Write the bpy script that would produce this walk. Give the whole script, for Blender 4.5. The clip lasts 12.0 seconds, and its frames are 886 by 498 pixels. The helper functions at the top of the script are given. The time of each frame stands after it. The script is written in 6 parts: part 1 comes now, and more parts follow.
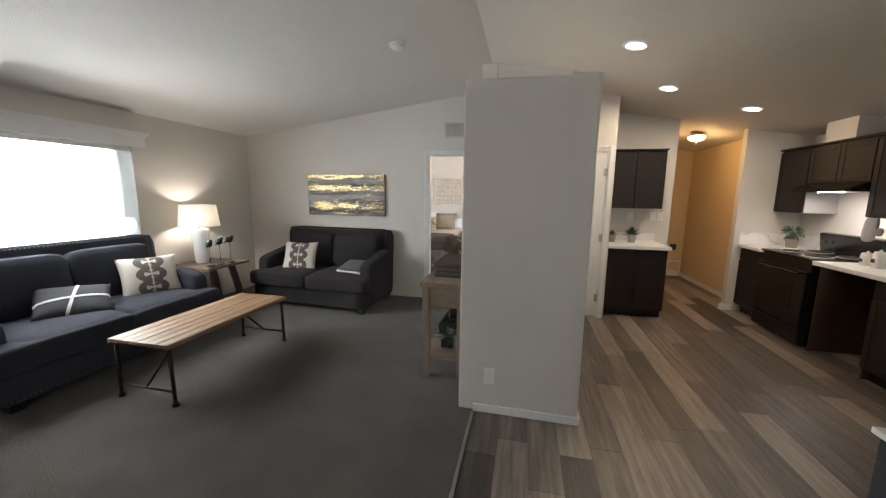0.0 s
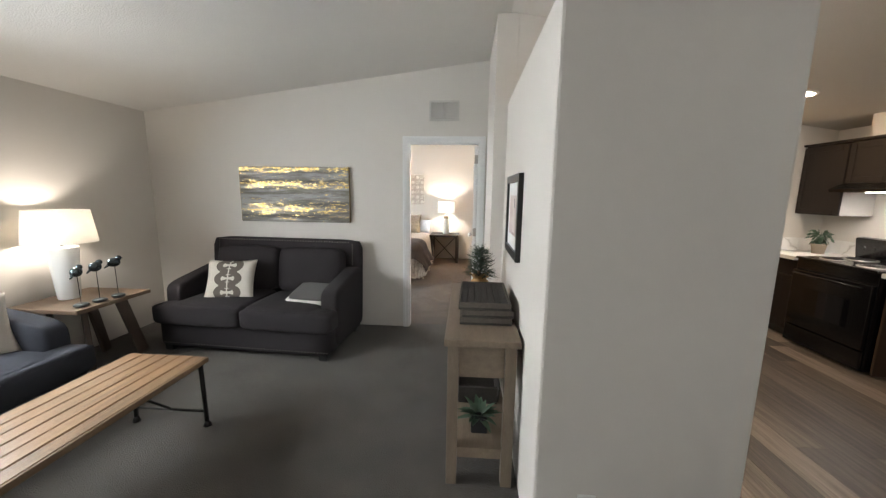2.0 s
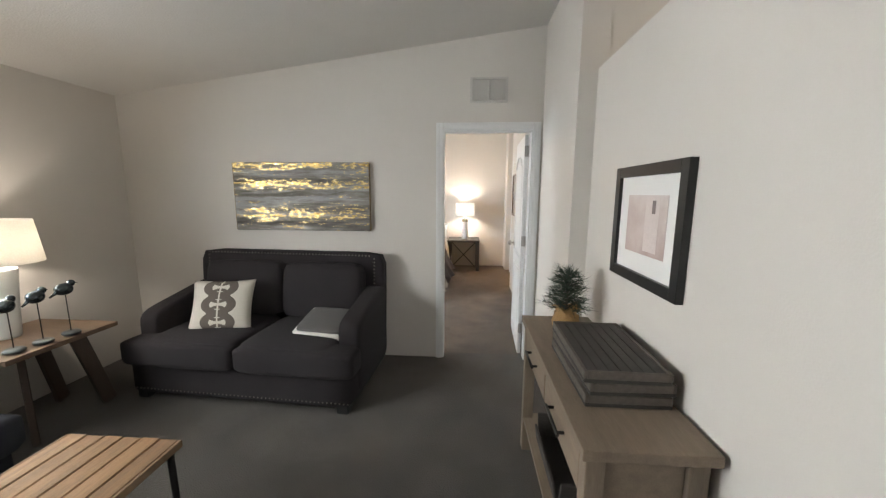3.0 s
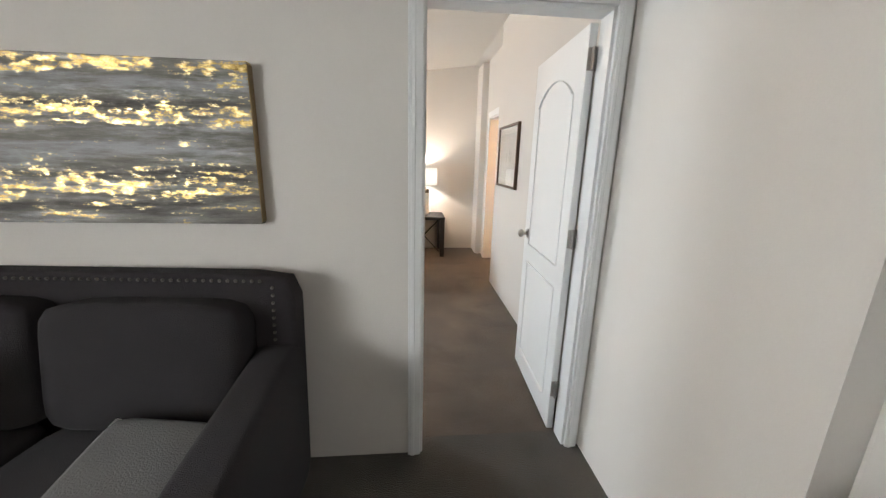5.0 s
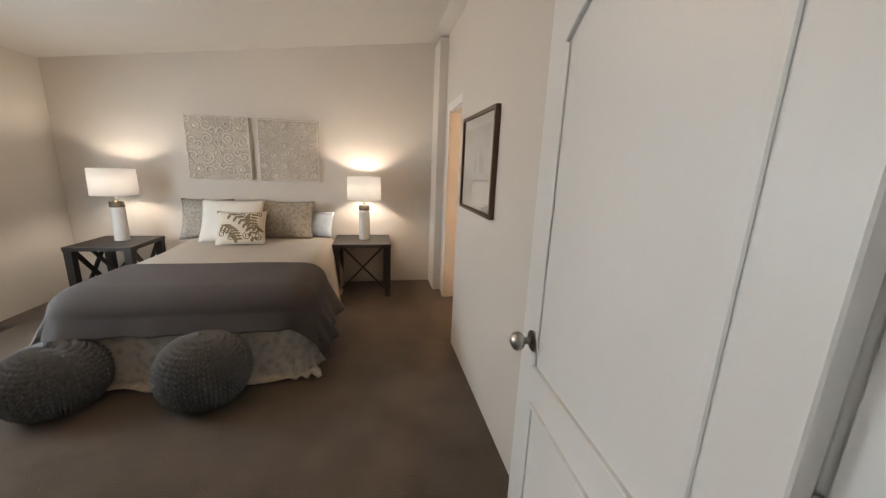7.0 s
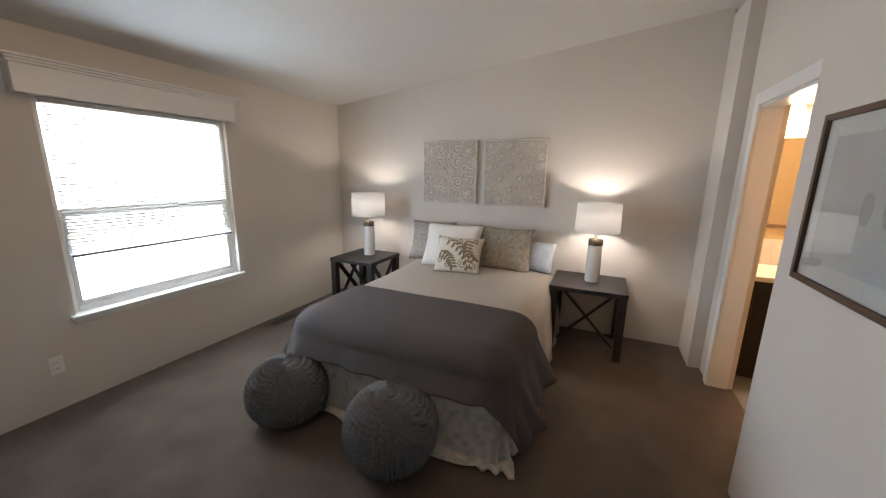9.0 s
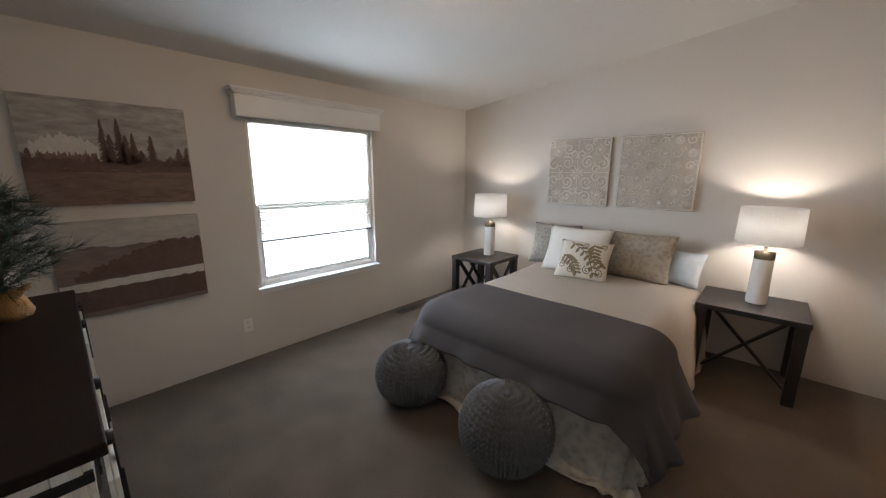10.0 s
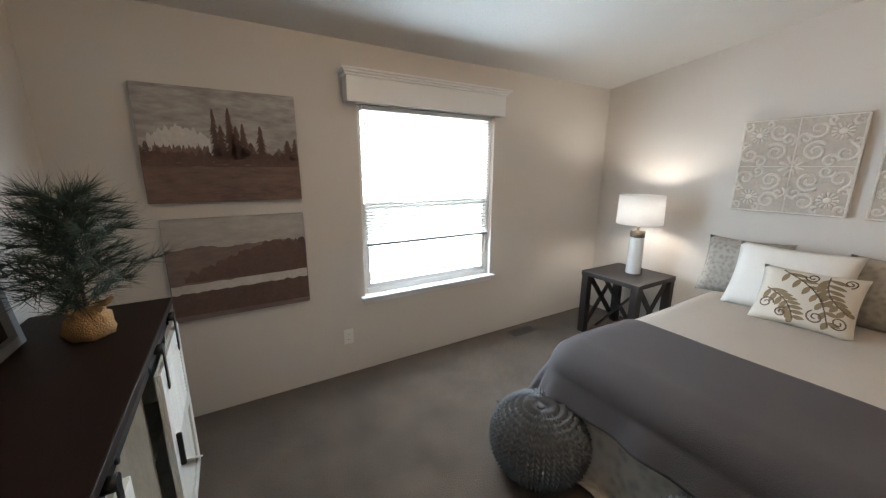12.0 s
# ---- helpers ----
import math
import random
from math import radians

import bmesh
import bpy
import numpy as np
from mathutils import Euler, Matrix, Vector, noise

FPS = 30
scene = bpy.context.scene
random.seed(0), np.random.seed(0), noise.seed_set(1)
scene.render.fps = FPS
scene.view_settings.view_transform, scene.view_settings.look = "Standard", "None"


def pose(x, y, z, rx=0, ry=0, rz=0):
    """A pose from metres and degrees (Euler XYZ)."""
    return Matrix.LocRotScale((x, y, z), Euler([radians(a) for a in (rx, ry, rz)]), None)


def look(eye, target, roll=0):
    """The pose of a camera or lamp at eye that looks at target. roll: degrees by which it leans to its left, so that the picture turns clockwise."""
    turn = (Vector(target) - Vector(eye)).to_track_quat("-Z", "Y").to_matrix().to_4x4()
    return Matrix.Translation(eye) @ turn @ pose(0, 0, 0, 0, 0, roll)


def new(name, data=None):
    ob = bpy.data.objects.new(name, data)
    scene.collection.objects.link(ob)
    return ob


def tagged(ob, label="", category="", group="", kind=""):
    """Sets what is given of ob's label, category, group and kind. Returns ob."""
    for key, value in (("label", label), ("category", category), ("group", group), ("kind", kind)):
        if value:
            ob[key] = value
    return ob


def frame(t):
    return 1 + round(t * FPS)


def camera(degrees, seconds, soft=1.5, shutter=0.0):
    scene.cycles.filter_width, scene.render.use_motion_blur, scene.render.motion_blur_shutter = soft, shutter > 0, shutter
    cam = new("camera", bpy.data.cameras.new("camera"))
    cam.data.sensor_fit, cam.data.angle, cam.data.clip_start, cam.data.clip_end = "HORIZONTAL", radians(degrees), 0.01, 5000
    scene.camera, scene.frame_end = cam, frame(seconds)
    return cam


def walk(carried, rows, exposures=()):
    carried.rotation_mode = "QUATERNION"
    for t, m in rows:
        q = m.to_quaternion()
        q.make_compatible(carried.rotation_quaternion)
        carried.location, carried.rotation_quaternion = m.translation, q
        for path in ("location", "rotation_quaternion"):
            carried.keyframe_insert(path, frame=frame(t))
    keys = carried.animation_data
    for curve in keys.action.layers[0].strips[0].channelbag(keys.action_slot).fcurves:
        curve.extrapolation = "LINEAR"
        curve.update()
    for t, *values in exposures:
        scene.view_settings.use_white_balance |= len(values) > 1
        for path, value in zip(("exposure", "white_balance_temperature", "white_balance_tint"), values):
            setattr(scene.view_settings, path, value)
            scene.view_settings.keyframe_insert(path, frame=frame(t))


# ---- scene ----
cam = camera(102.5, 12.0, soft=1.3)
PATH = [
    (0, (0.405, 1.326, 1.499), (-0.038, 3.253, 1.196), 0.7),
    (0.5, (0.455, 1.443, 1.482), (0.06, 3.38, 1.179), 0.7),
    (1, (0.213, 1.697, 1.493), (-0.042, 3.656, 1.186), 0.8),
    (1.5, (-0.051, 1.966, 1.508), (-0.199, 3.936, 1.196), 0.9),
    (2, (-0.295, 2.335, 1.516), (-0.424, 4.306, 1.203), 0.8),
    (2.5, (-0.559, 2.681, 1.526), (-0.692, 4.652, 1.215), 0.6),
    (3, (-0.721, 3.065, 1.507), (-0.851, 5.037, 1.199), 0.3),
    (3.2, (-0.793, 3.223, 1.516), (-0.918, 5.193, 1.194), -0.0),
    (4.8, (-0.98, 4.512, 1.437), (-0.834, 6.449, 0.962), 1.3),
    (5, (-0.979, 4.679, 1.439), (-0.796, 6.611, 0.956), 1.4),
    (5.5, (-0.834, 5.054, 1.439), (-0.49, 6.967, 0.968), 1.6),
    (6, (-0.71, 5.434, 1.44), (-0.317, 7.339, 0.977), 1.3),
    (6.5, (-0.664, 5.774, 1.443), (-0.271, 7.682, 0.991), 1.3),
    (6.7, (-0.646, 5.891, 1.444), (-0.233, 7.796, 0.997), 2.1),
    (8.5, (-0.724, 6.741, 1.604), (-1.107, 8.651, 1.153), 1.1),
    (9, (-0.736, 6.805, 1.565), (-1.528, 8.593, 1.145), 1.0),
    (9.5, (-0.759, 6.783, 1.569), (-1.834, 8.416, 1.146), 0.8),
    (10, (-0.766, 6.757, 1.55), (-2.092, 8.196, 1.137), 0.3),
    (10.5, (-0.774, 6.715, 1.556), (-2.284, 7.959, 1.143), 0.2),
    (11, (-0.825, 6.7, 1.559), (-2.473, 7.752, 1.137), -0.1),
    (11.5, (-1.052, 6.803, 1.569), (-2.724, 7.803, 1.118), 0.4),
    (12, (-1.361, 7.032, 1.547), (-3.033, 8.037, 1.105), 0.3),
]
EXPOSURES = [(0.0, -0.08, 6650, 11), (1.0, 0.04, 6600, 11), (2.5, 0.25, 6650, 10), (3.2, -0.06, 6800, 11), (5.0, 0.0, 6700, 11), (5.5, -0.24, 6900, 12), (6.0, -0.54, 7200, 14), (6.7, -0.78, 7400, 14), (8.5, -0.87, 6650, 14), (9.0, -1.05, 6600, 14), (9.5, -1.24, 6550, 14), (10.5, -0.92, 6500, 12), (11.0, -0.86, 6550, 12), (12.0, -0.70, 6400, 10)]
walk(cam, [(t, look(eye, target, roll)) for t, eye, target, roll in PATH], EXPOSURES)

# ---- world, sun and large lights ----
world = bpy.data.worlds.new("sky")
scene.world = world
world.use_nodes = True
wn = world.node_tree
sky = wn.nodes.new("ShaderNodeTexSky")
sky.sky_type = "NISHITA"
sky.sun_disc = False
sky.sun_elevation = radians(48)
sky.sun_rotation = radians(70)
wn.links.new(sky.outputs["Color"], wn.nodes["Background"].inputs["Color"])
wn.nodes["Background"].inputs["Strength"].default_value = 0.1


def top(x):
    """Height of the vaulted ceiling above x."""
    return 2.85 + 0.13 * x if x < 0 else 2.85 - 0.155 * x


def lamp(name, kind, m, energy, color, size=0.1, size_y=None):
    data = bpy.data.lights.new(name, kind)
    data.energy = energy
    data.color = color
    if kind == "AREA":
        data.size = size
        if size_y:
            data.shape = "RECTANGLE"
            data.size_y = size_y
    elif kind == "SUN":
        data.angle = size
    else:
        data.shadow_soft_size = size
    ob = new(name, data)
    ob.matrix_world = m
    return ob


XW, XE, YS, YN = -3.85, 3.82, -2.6, 10.53
SOFT = (1.0, 0.84, 0.66)
# the sun stands behind the house, so no patch of it falls through the windows
lamp("sun", "SUN", look((12, 9, 13), (0, 4, 0)), 3.0, (1.0, 0.95, 0.88), radians(0.5))
# sky light in the two window openings
lamp("window_light_living", "AREA", look((-3.80, 3.5, 1.35), (0, 3.3, -0.3)), 78, (0.88, 0.95, 1.0), 1.8, 1.2)
lamp("window_light_bedroom", "AREA", look((-3.80, 8.43, 1.3), (0, 8.43, 0.5)), 84, (0.66, 0.84, 1.0), 1.12, 1.3)
# fill on the partition block's south face, from an added window out of view
lamp("window_light_added", "AREA", look((1.7, YS + 0.02, 1.35), (1.2, 4, 0.6)), 46, (0.95, 0.985, 1.0), 1.6, 1.2)
# fixtures that are switched on
for dx, dy in ((1.18, 4.56), (1.74, 5.5), (2.68, 5.89)):
    lamp("downlight_glow", "AREA", look((dx, dy, 2.835 - 0.155 * dx), (dx, dy, 0)), 13, SOFT, 0.13)
lamp("hood_glow", "AREA", look((3.45, 5.8, 1.545), (3.62, 5.8, 0)), 6.5, (1, 0.95, 0.9), 0.18)
lamp("hall_glow", "POINT", pose(2.75, 7.3, 2.17), 9.5, (1.0, 0.60, 0.25), 0.09)
lamp("table_lamp_glow", "POINT", pose(-3.60, 5.00, 1.19), 16, (1.0, 0.92, 0.82), 0.05)
lamp("bedside_glow", "POINT", pose(-3.18, 10.19, 1.20), 26, (1.0, 0.91, 0.80), 0.05)
lamp("bedside_glow", "POINT", pose(-0.755, 10.25, 1.20), 37, (1.0, 0.90, 0.785), 0.05)
lamp("bedroom_ceiling_glow", "POINT", pose(-1.80, 8.15, top(-1.80) - 0.17), 30, (1.0, 0.64, 0.34), 0.09)
lamp("vanity_glow", "POINT", pose(0.56, 10.45, 1.95), 170, (1.0, 0.66, 0.36), 0.08)


# ---- materials ----
def mat(name, color, rough=0.6, metal=0.0, var=0.12, scale=3.0, grain=0.1, fine=90.0, bump=0.15, stretch=(1, 1, 1), glow=0.0, spec=0.5, coord="Object", per=0.0, sheen=0.0):
    """A procedural surface: broad stains, fine grain and relief."""
    m = bpy.data.materials.new(name)
    m.use_nodes = True
    n, l = m.node_tree.nodes, m.node_tree.links
    b = n["Principled BSDF"]
    tc = n.new("ShaderNodeTexCoord")
    mp = n.new("ShaderNodeMapping")
    mp.inputs["Scale"].default_value = stretch
    l.new(tc.outputs[coord], mp.inputs["Vector"])
    big, small = n.new("ShaderNodeTexNoise"), n.new("ShaderNodeTexNoise")
    big.inputs["Scale"].default_value, big.inputs["Detail"].default_value = scale, 4
    small.inputs["Scale"].default_value, small.inputs["Detail"].default_value = fine, 3
    for t in (big, small):
        l.new(mp.outputs["Vector"], t.inputs["Vector"])
    value = n.new("ShaderNodeMath")
    value.operation = "MULTIPLY_ADD"
    l.new(big.outputs["Fac"], value.inputs[0])
    value.inputs[1].default_value = 2 * var
    value.inputs[2].default_value = 1 - var - grain
    add = n.new("ShaderNodeMath")
    add.operation = "MULTIPLY_ADD"
    l.new(small.outputs["Fac"], add.inputs[0])
    add.inputs[1].default_value = 2 * grain
    l.new(value.outputs[0], add.inputs[2])
    last = add
    if per:
        info = n.new("ShaderNodeObjectInfo")
        more = n.new("ShaderNodeMath")
        more.operation = "MULTIPLY_ADD"
        l.new(info.outputs["Random"], more.inputs[0])
        more.inputs[1].default_value = 2 * per
        more.inputs[2].default_value = 1 - per
        mul = n.new("ShaderNodeMath")
        mul.operation = "MULTIPLY"
        l.new(add.outputs[0], mul.inputs[0])
        l.new(more.outputs[0], mul.inputs[1])
        last = mul
    mix = n.new("ShaderNodeMix")
    mix.data_type, mix.blend_type = "RGBA", "MULTIPLY"
    mix.inputs["Factor"].default_value = 1
    mix.inputs["A"].default_value = (*color, 1)
    l.new(last.outputs[0], mix.inputs["B"])
    l.new(mix.outputs["Result"], b.inputs["Base Color"])
    b.inputs["Roughness"].default_value = rough
    b.inputs["Metallic"].default_value = metal
    b.inputs["Specular IOR Level"].default_value = spec
    b.inputs["Sheen Weight"].default_value = sheen
    if bump:
        bp = n.new("ShaderNodeBump")
        bp.inputs["Strength"].default_value = bump
        bp.inputs["Distance"].default_value = 0.01
        l.new(small.outputs["Fac"], bp.inputs["Height"])
        l.new(bp.outputs["Normal"], b.inputs["Normal"])
    if glow:
        l.new(mix.outputs["Result"], b.inputs["Emission Color"])
        b.inputs["Emission Strength"].default_value = glow
    return m


def ramp(m, fac, stops):
    """A colour ramp in material m, fed by the socket fac; returns its colour socket."""
    r = m.node_tree.nodes.new("ShaderNodeValToRGB")
    m.node_tree.links.new(fac, r.inputs["Fac"])
    while len(r.color_ramp.elements) < len(stops):
        r.color_ramp.elements.new(0.5)
    for e, (p, c) in zip(r.color_ramp.elements, stops):
        e.position, e.color = p, (*c, 1)
    return r.outputs["Color"]


WALL = mat("wall_paint", (0.60, 0.564, 0.520), 0.75, var=0.03, scale=1.5, grain=0.02, fine=160, bump=0.08)
CEIL = mat("ceiling_texture", (0.61, 0.585, 0.55), 0.9, var=0.03, grain=0.05, fine=110, bump=0.35)
TRIM = mat("white_trim", (0.70, 0.70, 0.69), 0.4, var=0.03, grain=0.02, bump=0.03)
CARPET = mat("carpet", (0.060, 0.051, 0.042), 0.95, var=0.55, scale=3.5, grain=0.38, fine=150, bump=0.9, spec=0.1, sheen=0.2)
CARPET_BED = mat("carpet_bedroom", (0.088, 0.063, 0.045), 0.95, var=0.65, scale=4.0, grain=0.38, fine=150, bump=0.9, spec=0.1, sheen=0.2)
HALLWALL = mat("hall_paint", (0.60, 0.46, 0.28), 0.75, var=0.03, grain=0.02, bump=0.08)
CONCRETE = mat("subfloor", (0.2, 0.19, 0.18), 0.9)
ESPRESSO = mat("espresso_wood", (0.017, 0.0125, 0.011), 0.45, var=0.25, scale=5, grain=0.25, fine=50, bump=0.08, stretch=(1, 12, 1))
CABINET = mat("dark_cabinet", (0.019, 0.0145, 0.013), 0.55, spec=0.25, var=0.12, scale=4, grain=0.15, fine=40, bump=0.06, stretch=(8, 8, 1))
GLOWSKY = mat("bright_sky", (0.93, 0.97, 1.0), 1, var=0.02, grain=0.0, bump=0, glow=20.0)


# ---- helpers ----
def box(bm, a, b, bevel=0.0, seg=2):
    """An upright box between two corners, its edges rounded by bevel."""
    sub = bmesh.new()
    bmesh.ops.create_cube(sub, size=1)
    for v in sub.verts:
        v.co = Vector([a[i] + (b[i] - a[i]) * (v.co[i] + 0.5) for i in range(3)])
    if bevel:
        bmesh.ops.bevel(sub, geom=list(sub.edges), offset=bevel, segments=seg, profile=0.6, affect="EDGES", clamp_overlap=True)
    merge(bm, sub)
    return bm


def merge(bm, sub, m=None):
    if m is not None:
        bmesh.ops.transform(sub, matrix=m, verts=sub.verts)
    me = bpy.data.meshes.new("scratch")
    sub.to_mesh(me)
    sub.free()
    bm.from_mesh(me)
    bpy.data.meshes.remove(me)


def rod(bm, p, q, r0, r1=None, n=14, caps=True):
    """A round bar from p to q, tapering from r0 to r1."""
    p, q = Vector(p), Vector(q)
    sub = bmesh.new()
    bmesh.ops.create_cone(sub, cap_ends=caps, segments=n, radius1=r0, radius2=r0 if r1 is None else r1, depth=(q - p).length)
    for f in sub.faces:
        f.smooth = len(f.verts) == 4
    merge(bm, sub, Matrix.Translation((p + q) / 2) @ (q - p).to_track_quat("Z", "Y").to_matrix().to_4x4())
    return bm


def bar(bm, p, q, w, h, bevel=0.003):
    """A square bar from p to q."""
    p, q = Vector(p), Vector(q)
    sub = bmesh.new()
    d = (q - p).length
    box(sub, (-w / 2, -h / 2, 0), (w / 2, h / 2, d), bevel, 1)
    merge(bm, sub, Matrix.Translation(p) @ (q - p).to_track_quat("Z", "Y").to_matrix().to_4x4())
    return bm


def cushion(bm, a, b, k=7.0, puff=(0, 0, 0), cuts=7, m=None):
    """A soft rounded block between two corners; puff swells the middle of the faces along each axis."""
    sub = bmesh.new()
    bmesh.ops.create_cube(sub, size=2)
    bmesh.ops.subdivide_edges(sub, edges=sub.edges[:], cuts=cuts, use_grid_fill=True)
    c = [(a[i] + b[i]) / 2 for i in range(3)]
    h = [abs(b[i] - a[i]) / 2 for i in range(3)]
    for v in sub.verts:
        u = v.co.copy()
        n = (abs(u[0]) ** k + abs(u[1]) ** k + abs(u[2]) ** k) ** (1 / k)
        p = u / n
        s = [1, 1, 1]
        for i in range(3):
            j, l = (i + 1) % 3, (i + 2) % 3
            s[i] = 1 + puff[i] * (1 - p[j] ** 2) * (1 - p[l] ** 2)
        v.co = Vector([c[i] + h[i] * p[i] * s[i] for i in range(3)])
    for f in sub.faces:
        f.smooth = True
    merge(bm, sub, m)
    return bm


def lathe(bm, profile, n=28, centre=(0, 0, 0), smooth=True):
    """A turned body from (radius, height) pairs."""
    rings = []
    for r, z in profile:
        rings.append([bm.verts.new((centre[0] + r * math.cos(2 * math.pi * i / n), centre[1] + r * math.sin(2 * math.pi * i / n), centre[2] + z)) for i in range(n)])
    for a, b in zip(rings, rings[1:]):
        for i in range(n):
            f = bm.faces.new((a[i], a[(i + 1) % n], b[(i + 1) % n], b[i]))
            f.smooth = smooth
    return bm


def mesh_of(bm, name, material):
    bmesh.ops.recalc_face_normals(bm, faces=bm.faces)
    me = bpy.data.meshes.new(name)
    bm.to_mesh(me)
    bm.free()
    for mm in material if isinstance(material, (list, tuple)) else [material]:
        me.materials.append(mm)
    return me


def part(name, bm, material, parent, label=""):
    ob = new(name, mesh_of(bm, name, material))
    ob.parent = parent
    if label:
        tagged(ob, label)
    return ob


def thing(name, m, label, category, group=""):
    ob = new(name)
    ob.empty_display_size = 0.1
    ob.matrix_basis = m
    return tagged(ob, label, category, group)


def solid(name, bm, material, label, category="", group="", kind="", m=None):
    ob = new(name, mesh_of(bm, name, material))
    if m is not None:
        ob.matrix_basis = m
    return tagged(ob, label, category, group, kind)


def one(a, b, bevel=0.0):
    return box(bmesh.new(), a, b, bevel)


def prism(bm, x0, x1, y0, y1, z0, z1a, z1b):
    """A box whose top slopes from z1a at x0 to z1b at x1."""
    v = [bm.verts.new(p) for p in ((x0, y0, z0), (x1, y0, z0), (x1, y1, z0), (x0, y1, z0), (x0, y0, z1a), (x1, y0, z1b), (x1, y1, z1b), (x0, y1, z1a))]
    for f in ((0, 3, 2, 1), (4, 5, 6, 7), (0, 1, 5, 4), (1, 2, 6, 5), (2, 3, 7, 6), (3, 0, 4, 7)):
        bm.faces.new([v[i] for i in f])


def wall_x(name, x0, x1, y0, y1, holes=(), material=None, label="warm grey painted wall"):
    """A wall along x with openings (xa, xb, za, zb)."""
    bm = bmesh.new()
    cuts = sorted({x0, x1, *([0.0] if x0 < 0 < x1 else []), *(c for h in holes for c in h[:2])})
    for a, b in zip(cuts, cuts[1:]):
        ta, tb = top(a), top(b)
        hs = [h for h in holes if h[0] <= a and h[1] >= b]
        if not hs:
            prism(bm, a, b, y0, y1, 0, ta, tb)
        for h in hs:
            if h[2] > 0:
                prism(bm, a, b, y0, y1, 0, h[2], h[2])
            if h[3] < min(ta, tb):
                prism(bm, a, b, y0, y1, h[3], ta, tb)
    return solid(name, bm, material or WALL, label, "wall", kind="structure")


def wall_y(name, x0, x1, y0, y1, holes=(), material=None, label="warm grey painted wall", high=None):
    """A wall along y with openings (ya, yb, za, zb)."""
    bm = bmesh.new()
    ta, tb = (high, high) if high else (top(x0), top(x1))
    cuts = sorted({y0, y1, *(c for h in holes for c in h[:2])})
    for a, b in zip(cuts, cuts[1:]):
        hs = [h for h in holes if h[0] <= a and h[1] >= b]
        if not hs:
            prism(bm, x0, x1, a, b, 0, ta, tb)
        for h in hs:
            if h[2] > 0:
                prism(bm, x0, x1, a, b, 0, h[2], h[2])
            prism(bm, x0, x1, a, b, h[3], ta, tb)
    return solid(name, bm, material or WALL, label, "wall", kind="structure")


# ---- the house ----
LW = (2.55, 4.48, 0.62, 1.97)
BW = (7.84, 9.03, 0.60, 1.97)
wall_y("wall_west", XW - 0.14, XW, YS - 0.14, YN + 0.12, [LW, BW])
wall_y("wall_east", XE, XE + 0.14, YS - 0.14, 12.0)
# the opening here is for the added window
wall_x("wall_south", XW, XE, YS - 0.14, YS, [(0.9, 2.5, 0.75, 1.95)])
wall_x("wall_bedroom_head", XW, 0.055, YN, YN + 0.12)
DOOR = (-0.933, -0.172, 0.0, 2.04)
wall_x("wall_loveseat", XW, -0.10, 6.185, 6.285, [DOOR])
wall_y("wall_jog", -0.10, 0.06, 5.24, 6.285)
wall_y("wall_bedroom_side", -0.005, 0.20, 6.287, 8.79)
wall_y("wall_bath", 0.145, 0.30, 8.792, 10.15, [(9.10, 9.90, 0.0, 2.03)])
solid("wall_pilaster", one((0.055, 10.152, 0), (0.30, 10.65, 2.80)), WALL, "painted wall corner jutting beside the bathroom door", "wall", kind="structure")
# storage block with a flat top below the vault
solid("wall_block", box(bmesh.new(), (0.0, 3.63, 0), (0.80, 5.238, 2.205), 0.012, 2), WALL, "painted partition block with a flat top below the ceiling", "wall", kind="structure")
wall_x("wall_return", 0.062, 0.80, 5.245, 5.345)
wall_y("wall_return_side", 0.70, 0.80, 5.347, 5.928)
# kitchen walls
wall_x("wall_pantry_front", 0.062, 1.40, 5.93, 6.03, [(0.72, 1.325, 0.0, 2.03)])
wall_y("wall_pantry_side", 1.30, 1.398, 6.032, 6.68)
wall_x("wall_kitchen_back", 1.30, 2.30, 6.682, 6.78)
wall_x("wall_kitchen_stub", 3.10, XE, 6.74, 6.84)
wall_y("wall_hall_left", 2.14, 2.24, 6.782, 8.9, material=HALLWALL, label="hall wall painted warm beige")
wall_y("wall_hall_right", 3.36, 3.46, 6.842, 8.9, material=HALLWALL, label="hall wall painted warm beige")
wall_x("wall_hall_end", 2.14, 3.46, 8.9, 9.0, material=HALLWALL, label="hall end wall painted warm beige")
wall_x("wall_bath_back", 0.302, 2.1, 10.66, 10.76, material=HALLWALL, label="bathroom wall painted warm beige")
wall_y("wall_bath_side", 2.0, 2.1, 9.002, 10.658, material=HALLWALL, label="bathroom wall painted warm beige")
wall_x("wall_bath_front", 0.302, 2.1, 8.952, 9.0, material=HALLWALL, label="bathroom wall painted warm beige")
# floors
solid("floor_carpet_living", one((XW, YS, -0.1), (0.11, 6.285, 0)), CARPET, "dark grey cut pile carpet", "carpet", kind="structure")
solid("floor_carpet_bedroom", one((XW, 6.286, -0.1), (0.30, 10.66, 0)), CARPET_BED, "grey-brown cut pile carpet", "carpet", kind="structure")
solid("floor_bath", one((0.302, 8.95, -0.1), (2.1, 10.7, -0.002)), CONCRETE, "dark bathroom floor", "floor", kind="structure")
kitchen_floor = solid("floor_kitchen", one((0.112, YS, -0.1), (XE, 8.95, -0.004)), CONCRETE, "wood-look vinyl plank floor in grey and brown", "floor", kind="structure")
